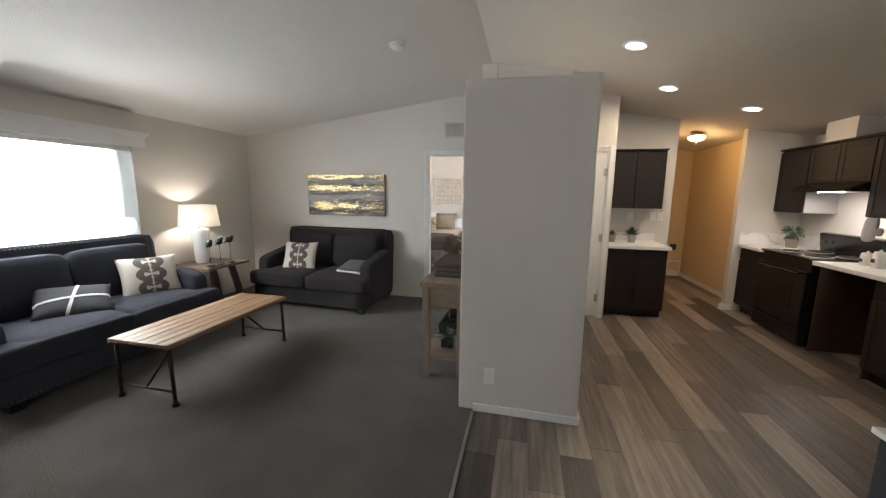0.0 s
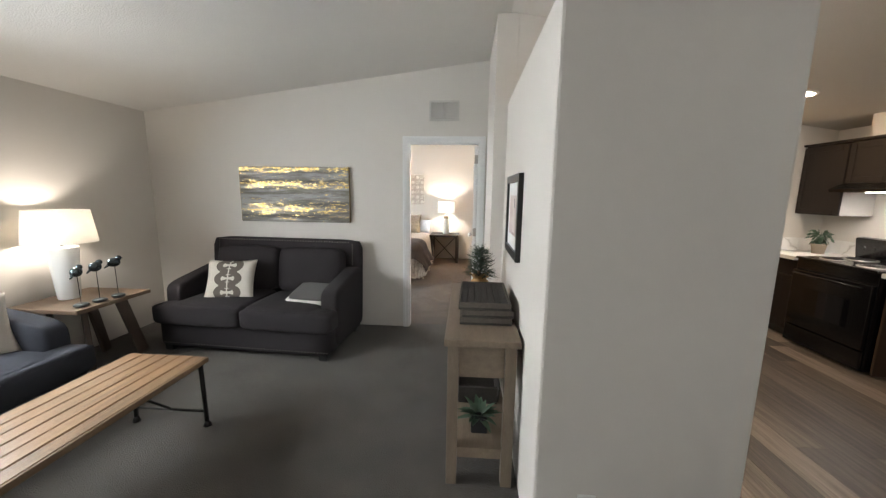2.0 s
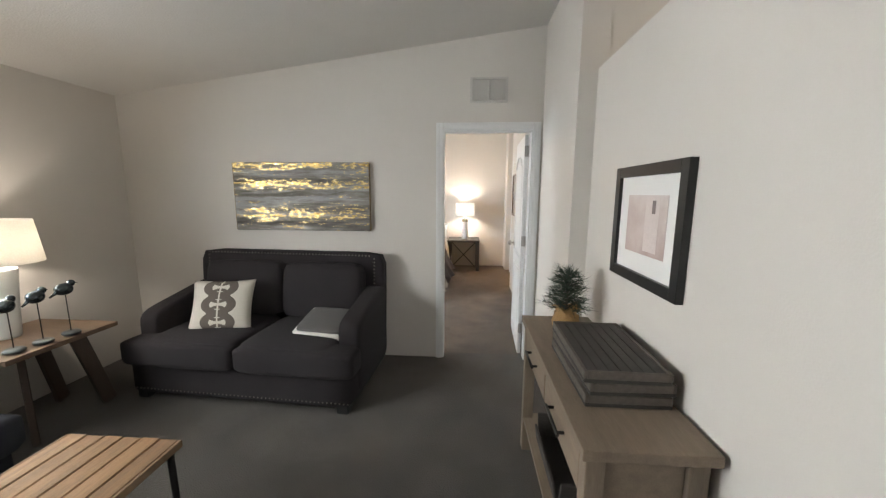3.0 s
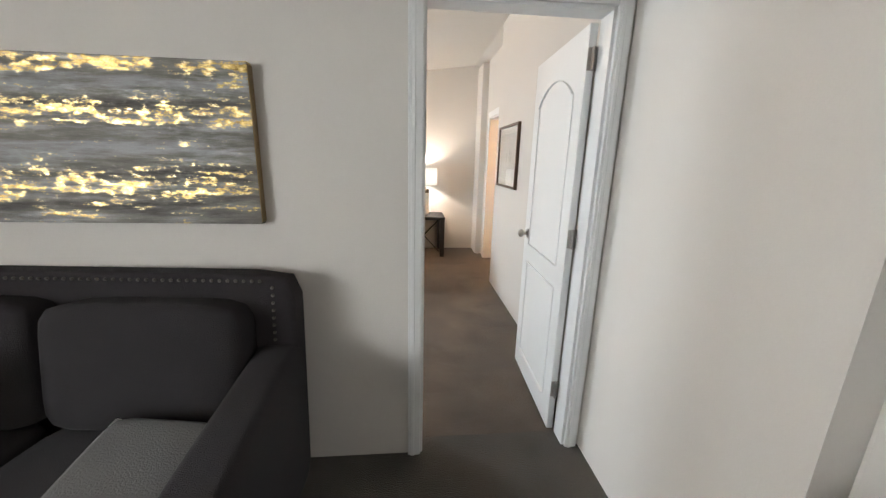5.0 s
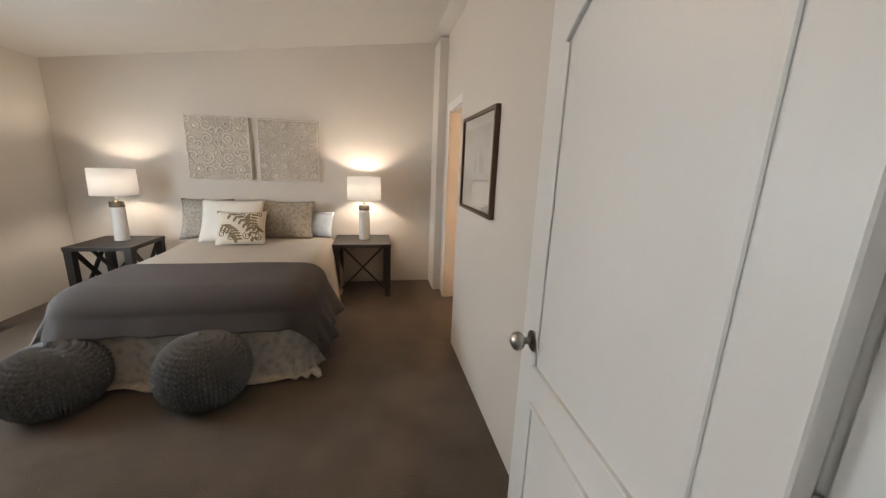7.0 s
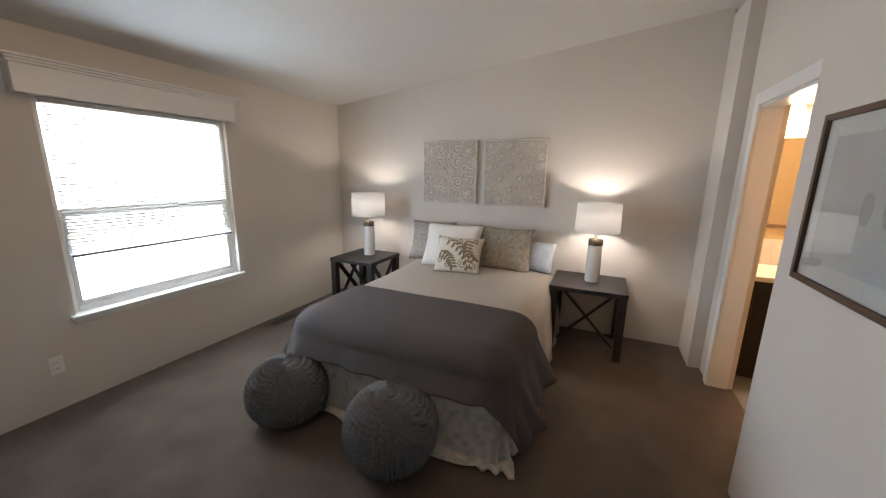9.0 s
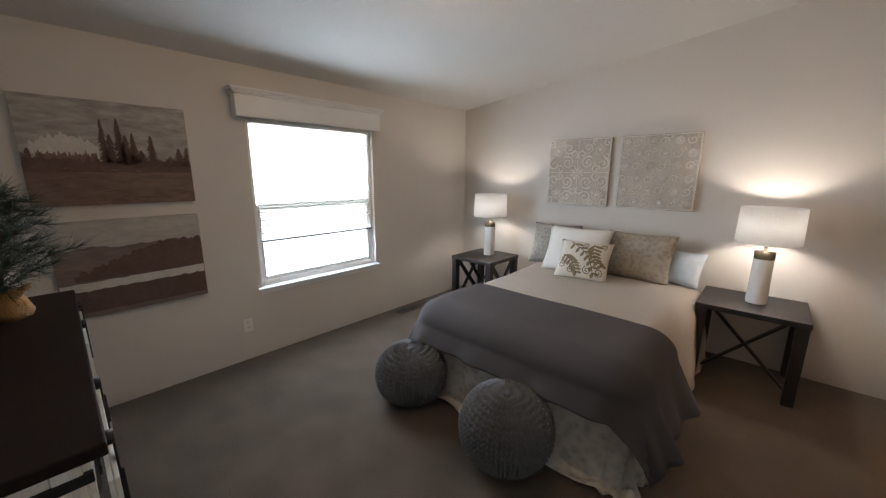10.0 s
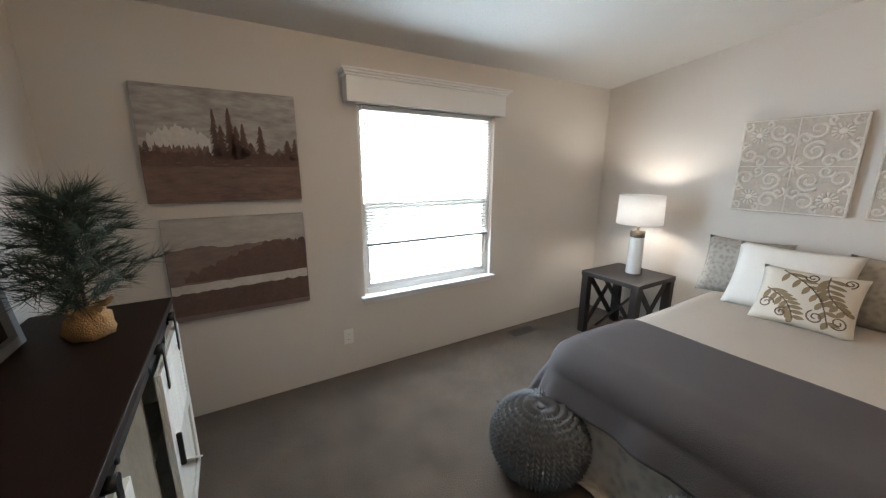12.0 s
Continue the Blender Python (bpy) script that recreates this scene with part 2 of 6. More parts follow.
# vaulted ceiling, two slopes
bm = bmesh.new()
for xa, xb in ((XW - 0.14, 0.0), (0.0, XE + 0.14)):
    v = [bm.verts.new(p) for p in ((xa, YS - 0.14, top(xa)), (xb, YS - 0.14, top(xb)), (xb, 12.0, top(xb)), (xa, 12.0, top(xa)), (xa, YS - 0.14, top(xa) + 0.1), (xb, YS - 0.14, top(xb) + 0.1), (xb, 12.0, top(xb) + 0.1), (xa, 12.0, top(xa) + 0.1))]
    for f in ((0, 3, 2, 1), (4, 5, 6, 7), (0, 1, 5, 4), (1, 2, 6, 5), (2, 3, 7, 6), (3, 0, 4, 7)):
        bm.faces.new([v[i] for i in f])
solid("ceiling", bm, CEIL, "off-white vaulted ceiling with a fine spray texture", "ceiling", kind="structure")
# outdoors: ground and a bright hazy distance beyond the windows
solid("ground", one((-60, -40, -0.9), (60, 50, -0.5)), mat("ground", (0.13, 0.125, 0.10), 0.95, var=0.3, scale=0.4), "pale dry ground outside", "ground", kind="structure")
solid("backdrop", one((-8.2, -30, -0.5), (-8.0, 40, 14)), GLOWSKY, "bright overcast distance outside the windows", "sky", kind="structure")


# ---- patterned materials ----
def calc(m, op, *args):
    """One maths node in material m; arguments are sockets or numbers."""
    n = m.node_tree.nodes.new("ShaderNodeMath")
    n.operation = op
    for i, a in enumerate(args):
        if isinstance(a, (int, float)):
            n.inputs[i].default_value = a
        else:
            m.node_tree.links.new(a, n.inputs[i])
    return n.outputs[0]


def coords(m, coord="Object"):
    tc = m.node_tree.nodes.new("ShaderNodeTexCoord")
    sep = m.node_tree.nodes.new("ShaderNodeSeparateXYZ")
    m.node_tree.links.new(tc.outputs[coord], sep.inputs[0])
    return tc.outputs[coord], sep.outputs[0], sep.outputs[1], sep.outputs[2]


def noise_of(m, vec, scale, detail=4.0, stretch=None, rough=0.5):
    n = m.node_tree.nodes.new("ShaderNodeTexNoise")
    n.inputs["Scale"].default_value, n.inputs["Detail"].default_value, n.inputs["Roughness"].default_value = scale, detail, rough
    if stretch:
        mp = m.node_tree.nodes.new("ShaderNodeMapping")
        mp.inputs["Scale"].default_value = stretch
        m.node_tree.links.new(vec, mp.inputs["Vector"])
        vec = mp.outputs["Vector"]
    m.node_tree.links.new(vec, n.inputs["Vector"])
    return n.outputs["Fac"]


def blend(m, fac, a, b):
    n = m.node_tree.nodes.new("ShaderNodeMix")
    n.data_type = "RGBA"
    for key, v in (("Factor", fac), ("A", a), ("B", b)):
        if isinstance(v, (int, float)):
            n.inputs[key].default_value = v
        elif isinstance(v, tuple):
            n.inputs[key].default_value = (*v, 1)
        else:
            m.node_tree.links.new(v, n.inputs[key])
    return n.outputs["Result"]


def base(name, rough=0.7, metal=0.0):
    m = bpy.data.materials.new(name)
    m.use_nodes = True
    b = m.node_tree.nodes["Principled BSDF"]
    b.inputs["Roughness"].default_value, b.inputs["Metallic"].default_value = rough, metal
    return m, b


def bump_from(m, b, height, strength=0.3, distance=0.01):
    n = m.node_tree.nodes.new("ShaderNodeBump")
    n.inputs["Strength"].default_value, n.inputs["Distance"].default_value = strength, distance
    m.node_tree.links.new(height, n.inputs["Height"])
    m.node_tree.links.new(n.outputs["Normal"], b.inputs["Normal"])


def chain_fabric():
    """Cream linen with a band of linked dark rings down the middle."""
    m, b = base("chain_linen", 0.9)
    vec, x, y, z = coords(m)
    u = calc(m, "DIVIDE", x, 0.118)
    v = calc(m, "SUBTRACT", calc(m, "FRACT", calc(m, "ADD", calc(m, "DIVIDE", y, 0.135), 10.5)), 0.5)
    r = calc(m, "SQRT", calc(m, "ADD", calc(m, "MULTIPLY", u, u), calc(m, "MULTIPLY", calc(m, "MULTIPLY", v, v), 3.2)))
    ring = calc(m, "LESS_THAN", calc(m, "ABSOLUTE", calc(m, "SUBTRACT", r, 0.80)), 0.27)
    v2 = calc(m, "SUBTRACT", calc(m, "FRACT", calc(m, "ADD", calc(m, "DIVIDE", y, 0.135), 10.0)), 0.5)
    r2 = calc(m, "SQRT", calc(m, "ADD", calc(m, "MULTIPLY", calc(m, "MULTIPLY", u, u), 2.4), calc(m, "MULTIPLY", calc(m, "MULTIPLY", v2, v2), 6.0)))
    link = calc(m, "LESS_THAN", calc(m, "ABSOLUTE", calc(m, "SUBTRACT", r2, 0.85)), 0.2)
    stripe = calc(m, "LESS_THAN", calc(m, "ABSOLUTE", u), 0.05)
    ink = calc(m, "MULTIPLY", calc(m, "MAXIMUM", ring, link), calc(m, "SUBTRACT", 1.0, stripe))
    weave = noise_of(m, vec, 220)
    cloth = ramp(m, weave, ((0.3, (0.50, 0.46, 0.40)), (0.7, (0.66, 0.62, 0.55))))
    m.node_tree.links.new(blend(m, ink, cloth, (0.115, 0.095, 0.078)), b.inputs["Base Color"])
    bump_from(m, b, weave, 0.35)
    return m


def damask(name, a, c, scale=26.0):
    """Woven cloth with a soft two-tone figure."""
    m, b = base(name, 0.75)
    vec, x, y, z = coords(m)
    v = m.node_tree.nodes.new("ShaderNodeTexVoronoi")
    v.feature = "SMOOTH_F1"
    v.inputs["Scale"].default_value = scale
    m.node_tree.links.new(vec, v.inputs["Vector"])
    fig = calc(m, "ADD", calc(m, "MULTIPLY", v.outputs["Distance"], 1.1), calc(m, "MULTIPLY", noise_of(m, vec, scale * 1.5), 0.5))
    m.node_tree.links.new(ramp(m, fig, ((0.35, a), (0.85, c))), b.inputs["Base Color"])
    bump_from(m, b, noise_of(m, vec, 200), 0.3)
    return m


def gold_painting():
    """Layered grey strokes broken by flecks of gold leaf."""
    m, b = base("gold_painting", 0.5)
    vec, x, y, z = coords(m)
    streak = noise_of(m, vec, 4.2, 7, (1.0, 1, 7.5), 0.66)
    dabs = noise_of(m, vec, 24, 6, (1.0, 1, 2.0), 0.65)
    band = noise_of(m, vec, 1.5, 2, (0.35, 1, 7.0))
    up = calc(m, "MULTIPLY", calc(m, "ADD", z, 0.29), 1.72)
    t = calc(m, "ADD", calc(m, "MULTIPLY", streak, 0.55), calc(m, "MULTIPLY", dabs, 0.45))
    # leaf near the top edge, in a stripe above the middle and in the lower third
    zone1 = calc(m, "MAXIMUM", 0.0, calc(m, "SUBTRACT", 1.0, calc(m, "MULTIPLY", calc(m, "ABSOLUTE", calc(m, "SUBTRACT", up, 0.97)), 7.0)))
    zone2 = calc(m, "MAXIMUM", 0.0, calc(m, "SUBTRACT", 1.0, calc(m, "MULTIPLY", calc(m, "ABSOLUTE", calc(m, "SUBTRACT", up, 0.69)), 7.5)))
    zone3 = calc(m, "MAXIMUM", 0.0, calc(m, "SUBTRACT", 1.0, calc(m, "MULTIPLY", calc(m, "ABSOLUTE", calc(m, "SUBTRACT", up, 0.24)), 4.6)))
    zone = calc(m, "MAXIMUM", calc(m, "MAXIMUM", zone1, zone2), zone3)
    leaf = calc(m, "MINIMUM", 1.0, calc(m, "MAXIMUM", 0.0, calc(m, "MULTIPLY", calc(m, "SUBTRACT", calc(m, "ADD", t, calc(m, "MULTIPLY", zone, 0.105)), 0.578), 22.0)))
    grey = ramp(m, calc(m, "ADD", calc(m, "MULTIPLY", band, 0.6), calc(m, "MULTIPLY", streak, 0.4)), ((0.36, (0.055, 0.048, 0.040)), (0.47, (0.15, 0.135, 0.115)), (0.56, (0.27, 0.27, 0.27)), (0.68, (0.13, 0.115, 0.09))))
    gold = ramp(m, dabs, ((0.4, (0.26, 0.16, 0.045)), (0.56, (0.60, 0.42, 0.15)), (0.70, (0.86, 0.72, 0.42))))
    m.node_tree.links.new(blend(m, leaf, grey, gold), b.inputs["Base Color"])
    m.node_tree.links.new(calc(m, "MULTIPLY", leaf, 0.75), b.inputs["Metallic"])
    m.node_tree.links.new(calc(m, "SUBTRACT", 0.55, calc(m, "MULTIPLY", leaf, 0.22)), b.inputs["Roughness"])
    bump_from(m, b, t, 0.5)
    return m


def landscape(name, horizon, far, near, sky_a, sky_b, wobble):
    """A loosely brushed landscape: pale sky, a ragged far band and a brown foreground."""
    m, b = base(name, 0.7)
    vec, x, y, z = coords(m)
    n1 = noise_of(m, vec, 6, 5)
    n2 = noise_of(m, vec, 14, 5, (1, 0.7, 2.6))
    line = calc(m, "ADD", horizon, calc(m, "MULTIPLY", calc(m, "SUBTRACT", n1, 0.5), wobble))
    land = calc(m, "LESS_THAN", z, line)
    skyc = ramp(m, n2, ((0.3, sky_a), (0.7, sky_b)))
    landc = ramp(m, n2, ((0.25, near), (0.75, far)))
    m.node_tree.links.new(blend(m, land, skyc, landc), b.inputs["Base Color"])
    bump_from(m, b, n2, 0.3)
    return m


def cloth_lit(name, color, through_it=0.5):
    """Thin cloth or plastic that lets light through."""
    m = bpy.data.materials.new(name)
    m.use_nodes = True
    n, l = m.node_tree.nodes, m.node_tree.links
    b = n["Principled BSDF"]
    vec, x, y, z = coords(m)
    w = noise_of(m, vec, 150)
    c = ramp(m, w, ((0.3, tuple(0.9 * v for v in color)), (0.7, color)))
    l.new(c, b.inputs["Base Color"])
    b.inputs["Roughness"].default_value = 0.9
    tr = n.new("ShaderNodeBsdfTranslucent")
    l.new(c, tr.inputs["Color"])
    mx = n.new("ShaderNodeMixShader")
    mx.inputs[0].default_value = through_it
    l.new(b.outputs[0], mx.inputs[1])
    l.new(tr.outputs[0], mx.inputs[2])
    l.new(mx.outputs[0], n["Material Output"].inputs["Surface"])
    return m


def glass_mat():
    m, b = base("window_glass", 0.02)
    b.inputs["Transmission Weight"].default_value = 1.0
    b.inputs["IOR"].default_value = 1.45
    b.inputs["Base Color"].default_value = (0.98, 1, 1, 1)
    return m


CHAIN, GOLD = chain_fabric(), gold_painting()
SOFA = mat("charcoal_weave", (0.032, 0.028, 0.030), 0.95, var=0.12, grain=0.3, fine=320, bump=0.5, spec=0.1, sheen=0.03)
# charcoal weave again, with the window's bluish light mixed into the colour
SOFA_WINDOW_LIT = mat("charcoal_weave_window_lit", (0.039, 0.041, 0.051), 0.95, var=0.12, grain=0.3, fine=320, bump=0.5, spec=0.1, sheen=0.05)
THROW_DARK = mat("dark_knit", (0.060, 0.060, 0.065), 0.95, grain=0.25, fine=200, bump=0.6)
WHITE_CLOTH = mat("white_cloth", (0.72, 0.70, 0.66), 0.9, grain=0.06, fine=200, bump=0.3)
IRON = mat("black_iron", (0.018, 0.017, 0.016), 0.45, 0.6, bump=0.1)
STEEL = mat("brushed_steel", (0.42, 0.40, 0.37), 0.35, 1.0, grain=0.05, bump=0.02)
NAIL = mat("pewter_nail", (0.17, 0.155, 0.14), 0.4, 1.0, bump=0)
PINE = mat("reclaimed_pine", (0.225, 0.130, 0.066), 0.42, var=0.6, scale=3.0, grain=0.45, fine=38, bump=0.15, stretch=(14, 1, 14), per=0.22)
PINE_EDGE = mat("pine_edge", (0.20, 0.125, 0.07), 0.6, var=0.3, grain=0.2, bump=0.1, stretch=(10, 1, 10))
WALNUT = mat("walnut", (0.16, 0.105, 0.068), 0.5, var=0.3, scale=3, grain=0.2, fine=30, bump=0.1, stretch=(2, 10, 10))
OAK = mat("weathered_oak", (0.175, 0.132, 0.094), 0.6, var=0.3, scale=3, grain=0.22, fine=28, bump=0.12, stretch=(10, 1, 10))
OAK_UP = mat("weathered_oak_upright", (0.165, 0.125, 0.09), 0.6, var=0.3, scale=3, grain=0.22, fine=28, bump=0.12, stretch=(10, 10, 1))
CERAMIC = mat("white_ceramic", (0.78, 0.78, 0.76), 0.25, var=0.03, grain=0.01, bump=0.02)
SHADE = cloth_lit("lamp_linen", (0.93, 0.90, 0.84), 0.58)
SHADE_WHITE = cloth_lit("lamp_white_linen", (0.97, 0.97, 0.965), 0.86)
PEWTER = mat("pewter", (0.10, 0.12, 0.13), 0.25, 0.85, bump=0.05)
STONE = mat("dark_pebble", (0.045, 0.055, 0.055), 0.45, var=0.2, bump=0.1)
BURLAP = mat("burlap", (0.36, 0.21, 0.085), 0.9, var=0.2, grain=0.25, fine=160, bump=0.6)
NEEDLE = mat("pine_needles", (0.030, 0.048, 0.030), 0.7, var=0.3, per=0.1, bump=0)
SUCCULENT = mat("succulent_leaf", (0.060, 0.105, 0.065), 0.5, var=0.3, bump=0.05)
POT_BLACK = mat("black_pot", (0.015, 0.015, 0.016), 0.4)
TRAYWOOD = mat("dark_woven_tray", (0.036, 0.030, 0.026), 0.75, var=0.3, grain=0.3, fine=60, bump=0.5, stretch=(1, 8, 1))
# rims paler than the tray bottoms, so stacked trays read as layers
TRAYRIM = mat("paler_tray_rim", (0.085, 0.071, 0.058), 0.75, var=0.35, grain=0.3, fine=60, bump=0.4)
MATBOARD = mat("white_mat", (0.74, 0.73, 0.71), 0.8, var=0.02, grain=0.01, bump=0.02)
FRAMEBLACK = mat("black_frame", (0.012, 0.012, 0.012), 0.4, bump=0.03)
GLASS = glass_mat()
PLASTIC = mat("white_plastic", (0.74, 0.73, 0.70), 0.35, var=0.02, grain=0.01, bump=0)
DARKHOLE = mat("dark_slot", (0.02, 0.02, 0.02), 0.7, bump=0)
VENTGREY = mat("vent_paint", (0.50, 0.48, 0.45), 0.5, var=0.03, grain=0.02, bump=0)


# ---- trim, doors and windows ----
def baseboard(a, b):
    solid("baseboard", one(a, b, 0.004), TRIM, "white painted baseboard along the wall", "baseboard", kind="structure")


baseboard((0.105, 3.615, 0.0), (0.803, 3.6295, 0.055))
baseboard((0.8005, 3.616, 0.0), (0.814, 5.2, 0.055))
baseboard((3.02, 6.724, 0.0), (3.17, 6.739, 0.07))
baseboard((3.085, 6.725, 0.0), (3.0985, 6.84, 0.07))
baseboard((3.345, 6.842, 0.0), (3.3585, 8.88, 0.07))
baseboard((2.25, 8.885, 0.0), (3.34, 8.899, 0.07))
solid("carpet_edge_strip", one((0.096, YS, 0.0), (0.116, 3.612, 0.008), 0.003), STEEL, "thin metal strip where carpet meets vinyl", "trim", kind="structure")


def door_leaf(bm, w, h, t=0.035):
    """Two-panel moulded door, upper panel with an arched top: leaf in x from 0 to w, y from 0 to t."""
    box(bm, (0, 0, 0.012), (w, t, h), 0.003, 1)
    for face, s in ((0.0, -1), (t, 1)):
        for z0, z1, arch in ((0.16, 0.80, 0), (0.92, h - 0.16, 1)):
            pts = [(0.11, z0), (w - 0.11, z0), (w - 0.11, z1 - (0.10 if arch else 0))]
            if arch:
                for i in range(1, 10):
                    k = i / 10
                    pts.append((w - 0.11 - (w - 0.22) * k, z1 - 0.10 + 0.10 * math.sin(math.pi * k) ** 0.8))
            pts.append((0.11, z1 - (0.10 if arch else 0)))
            for p, q in zip(pts, pts[1:] + pts[:1]):
                bar(bm, (p[0], face + s * 0.002, p[1]), (q[0], face + s * 0.002, q[1]), 0.020, 0.006, 0.0025)
    return bm


def casing_set(parent_name, x0, x1, h, y_faces, label, w=0.06):
    """Casing on both faces of a doorway in a wall along x, and the jamb."""
    ob = thing(parent_name, pose((x0 + x1) / 2, sum(y_faces) / 2, 0), label, "door frame")
    ob["kind"] = "structure"
    cx, cy = (x0 + x1) / 2, sum(y_faces) / 2
    for yf, s in ((y_faces[0], -1), (y_faces[1], 1)):
        a, b = sorted((yf - cy + s * 0.0005, yf - cy + s * 0.018))
        for xa, xb, za, zb in ((x0 - w, x0 + 0.004, 0, h + w), (x1 - 0.004, x1 + w, 0, h + w), (x0 + 0.006, x1 - 0.006, h - 0.004, h + w)):
            bm = box(bmesh.new(), (xa - cx, a, za), (xb - cx, b, zb), 0.004, 2)
            e0, e1 = sorted((b if s > 0 else a, (b if s > 0 else a) + s * 0.006))
            if xb - xa < 0.1:
                box(bm, (xa - cx + 0.012, e0, za), (xb - cx - 0.03, e1, zb - 0.012), 0.002, 1)
            else:
                box(bm, (xa - cx, e0, za + 0.03), (xb - cx, e1, zb - 0.012), 0.002, 1)
            part("casing", bm, TRIM, ob)
    for xa, xb, za, zb in ((x0 - 0.002, x0 + 0.016, 0, h), (x1 - 0.016, x1 + 0.002, 0, h), (x0 + 0.017, x1 - 0.017, h - 0.016, h)):
        part("jamb", one((xa - cx, y_faces[0] - cy + 0.001, za), (xb - cx, y_faces[1] - cy - 0.001, zb)), TRIM, ob)
    return ob


def hinge(parent, x, y, z):
    bm = box(bmesh.new(), (x - 0.035, y - 0.0015, z - 0.045), (x + 0.035, y + 0.0015, z + 0.045), 0.001, 1)
    rod(bm, (x, y - 0.004, z - 0.047), (x, y - 0.004, z + 0.047), 0.006)
    if y > 0:
        box(bm, (-0.0035, 0.001, z - 0.045), (-0.0005, 0.034, z + 0.045), 0.0008, 1)
        rod(bm, (-0.004, -0.004, z - 0.047), (-0.004, -0.004, z + 0.047), 0.0065)
    return part("hinge", bm, STEEL, parent, "brushed steel hinge")


casing_set("door_frame_1", -0.933, -0.172, 2.04, (6.185, 6.285), "white painted casing round the bedroom doorway", 0.056)
door = thing("door_1", pose(-0.192, 6.292, 0, 0, 0, 87.5), "white two-panel door standing open into the bedroom", "door")
door["kind"] = "structure"
# leaf hinged at its near edge, opened against the side wall
leaf = part("leaf", door_leaf(bmesh.new(), 0.725, 2.015), TRIM, door)
for z in (0.262, 1.085, 1.875):
    hinge(door, 0.004, 0.018, z).rotation_euler = (0, 0, 0)
for s in (-1, 1):
    y0 = 0.0 if s < 0 else 0.035
    kb = bmesh.new()
    rod(kb, (0.64, y0, 0.985), (0.64, y0 + s * 0.008, 0.985), 0.030)
    rod(kb, (0.64, y0 + s * 0.008, 0.985), (0.64, y0 + s * 0.035, 0.985), 0.010)
    sub = bmesh.new()
    bmesh.ops.create_uvsphere(sub, u_segments=16, v_segments=10, radius=0.027)
    for f in sub.faces:
        f.smooth = True
    merge(kb, sub, Matrix.Translation((0.64, y0 + s * 0.05, 0.985)) @ Matrix.Diagonal((1, 0.8, 1, 1)))
    part("door_knob", kb, STEEL, door, "brushed steel door knob")

pantry = thing("door_2", pose(0.72, 5.935, 0), "white two-panel pantry door, closed", "door")
pantry["kind"] = "structure"
part("leaf", door_leaf(bmesh.new(), 0.602, 2.018), TRIM, pantry)
for z in (0.25, 1.0, 1.78):
    hinge(pantry, 0.597, -0.003, z)
casing_set("door_frame_2", 0.722, 1.324, 2.03, (5.93, 6.03), "white painted casing round the pantry door", 0.056)

# casing of the bathroom doorway, in the wall along y
bath_frame = thing("door_frame_3", pose(0.145, 9.5, 0), "white painted casing round the bathroom doorway", "door frame")
bath_frame["kind"] = "structure"
for a, b in (((-0.02, 0.38, 0), (-0.001, 0.46, 2.11)), ((-0.02, -0.46, 0), (-0.001, -0.38, 2.11)), ((-0.02, -0.378, 2.03), (-0.001, 0.378, 2.11))):
    part("casing", one(a, b, 0.005), TRIM, bath_frame)
for a, b in (((0.0, 0.384, 0), (0.12, 0.40, 2.03)), ((0.0, -0.40, 0), (0.12, -0.384, 2.03)), ((0.0, -0.383, 2.014), (0.12, 0.383, 2.03))):
    part("jamb", one(a, b), TRIM, bath_frame)


def window(name, hole, sash_z, label, south=False):
    """A single-hung vinyl window in the west wall."""
    y0, y1, z0, z1 = hole
    cy = (y0 + y1) / 2
    w = thing(name, pose(cy, YS - 0.07, z0, 0, 0, 90) if south else pose(XW - 0.07, cy, z0), label, "window")
    w["kind"] = "structure"
    h, hw = z1 - z0, (y1 - y0) / 2
    for a, b in (((-0.05, -hw, 0), (0.03, -hw + 0.035, h)), ((-0.05, hw - 0.035, 0), (0.03, hw, h)), ((-0.05, -hw + 0.036, h - 0.035), (0.03, hw - 0.036, h)), ((-0.05, -hw + 0.036, 0), (0.03, hw - 0.036, 0.04))):
        part("window_frame", one(a, b, 0.004), PLASTIC, w)
    if sash_z:
        part("meeting_rail", one((-0.04, -hw + 0.036, sash_z - z0 - 0.02), (0.02, hw - 0.036, sash_z - z0 + 0.02), 0.004), PLASTIC, w)
        for s in (-1, 1):
            part("sash_stile", one((0.0, s * hw - (0.066 if s > 0 else -0.036), 0.041), (0.024, s * hw - (0.036 if s > 0 else -0.066), sash_z - z0 - 0.021), 0.004), PLASTIC, w)
        part("sash_rail", one((0.0, -hw + 0.067, 0.041), (0.024, hw - 0.067, 0.075), 0.004), PLASTIC, w)
    panes = [(0.041, (sash_z or z1) - z0 - 0.021)] + ([(sash_z - z0 + 0.021, h - 0.036)] if sash_z else [])
    for a, b in panes:
        p = part("pane", one((-0.014, -hw + 0.037, a), (-0.010, hw - 0.037, b)), GLASS, w, "clear glass pane")
        p.visible_shadow = False
    # drywall returns carry a sill board
    part("window_sill", one((0.031, -hw - 0.03, -0.022), (0.115, hw + 0.03, -0.001), 0.006), TRIM, w)
    part("apron", one((0.0705, -hw - 0.01, -0.06), (0.082, hw + 0.01, -0.023), 0.003), TRIM, w)
    return w


window("window_1", LW, None, "wide white vinyl living room window, bright outside")
# never in view: added in the closing wall to bring daylight from behind
window("window_added", (0.9, 2.5, 0.75, 1.95), None, "unseen white vinyl window added behind the walk for daylight", True)
window("window_2", BW, 1.27, "white single-hung bedroom window with bright daylight")


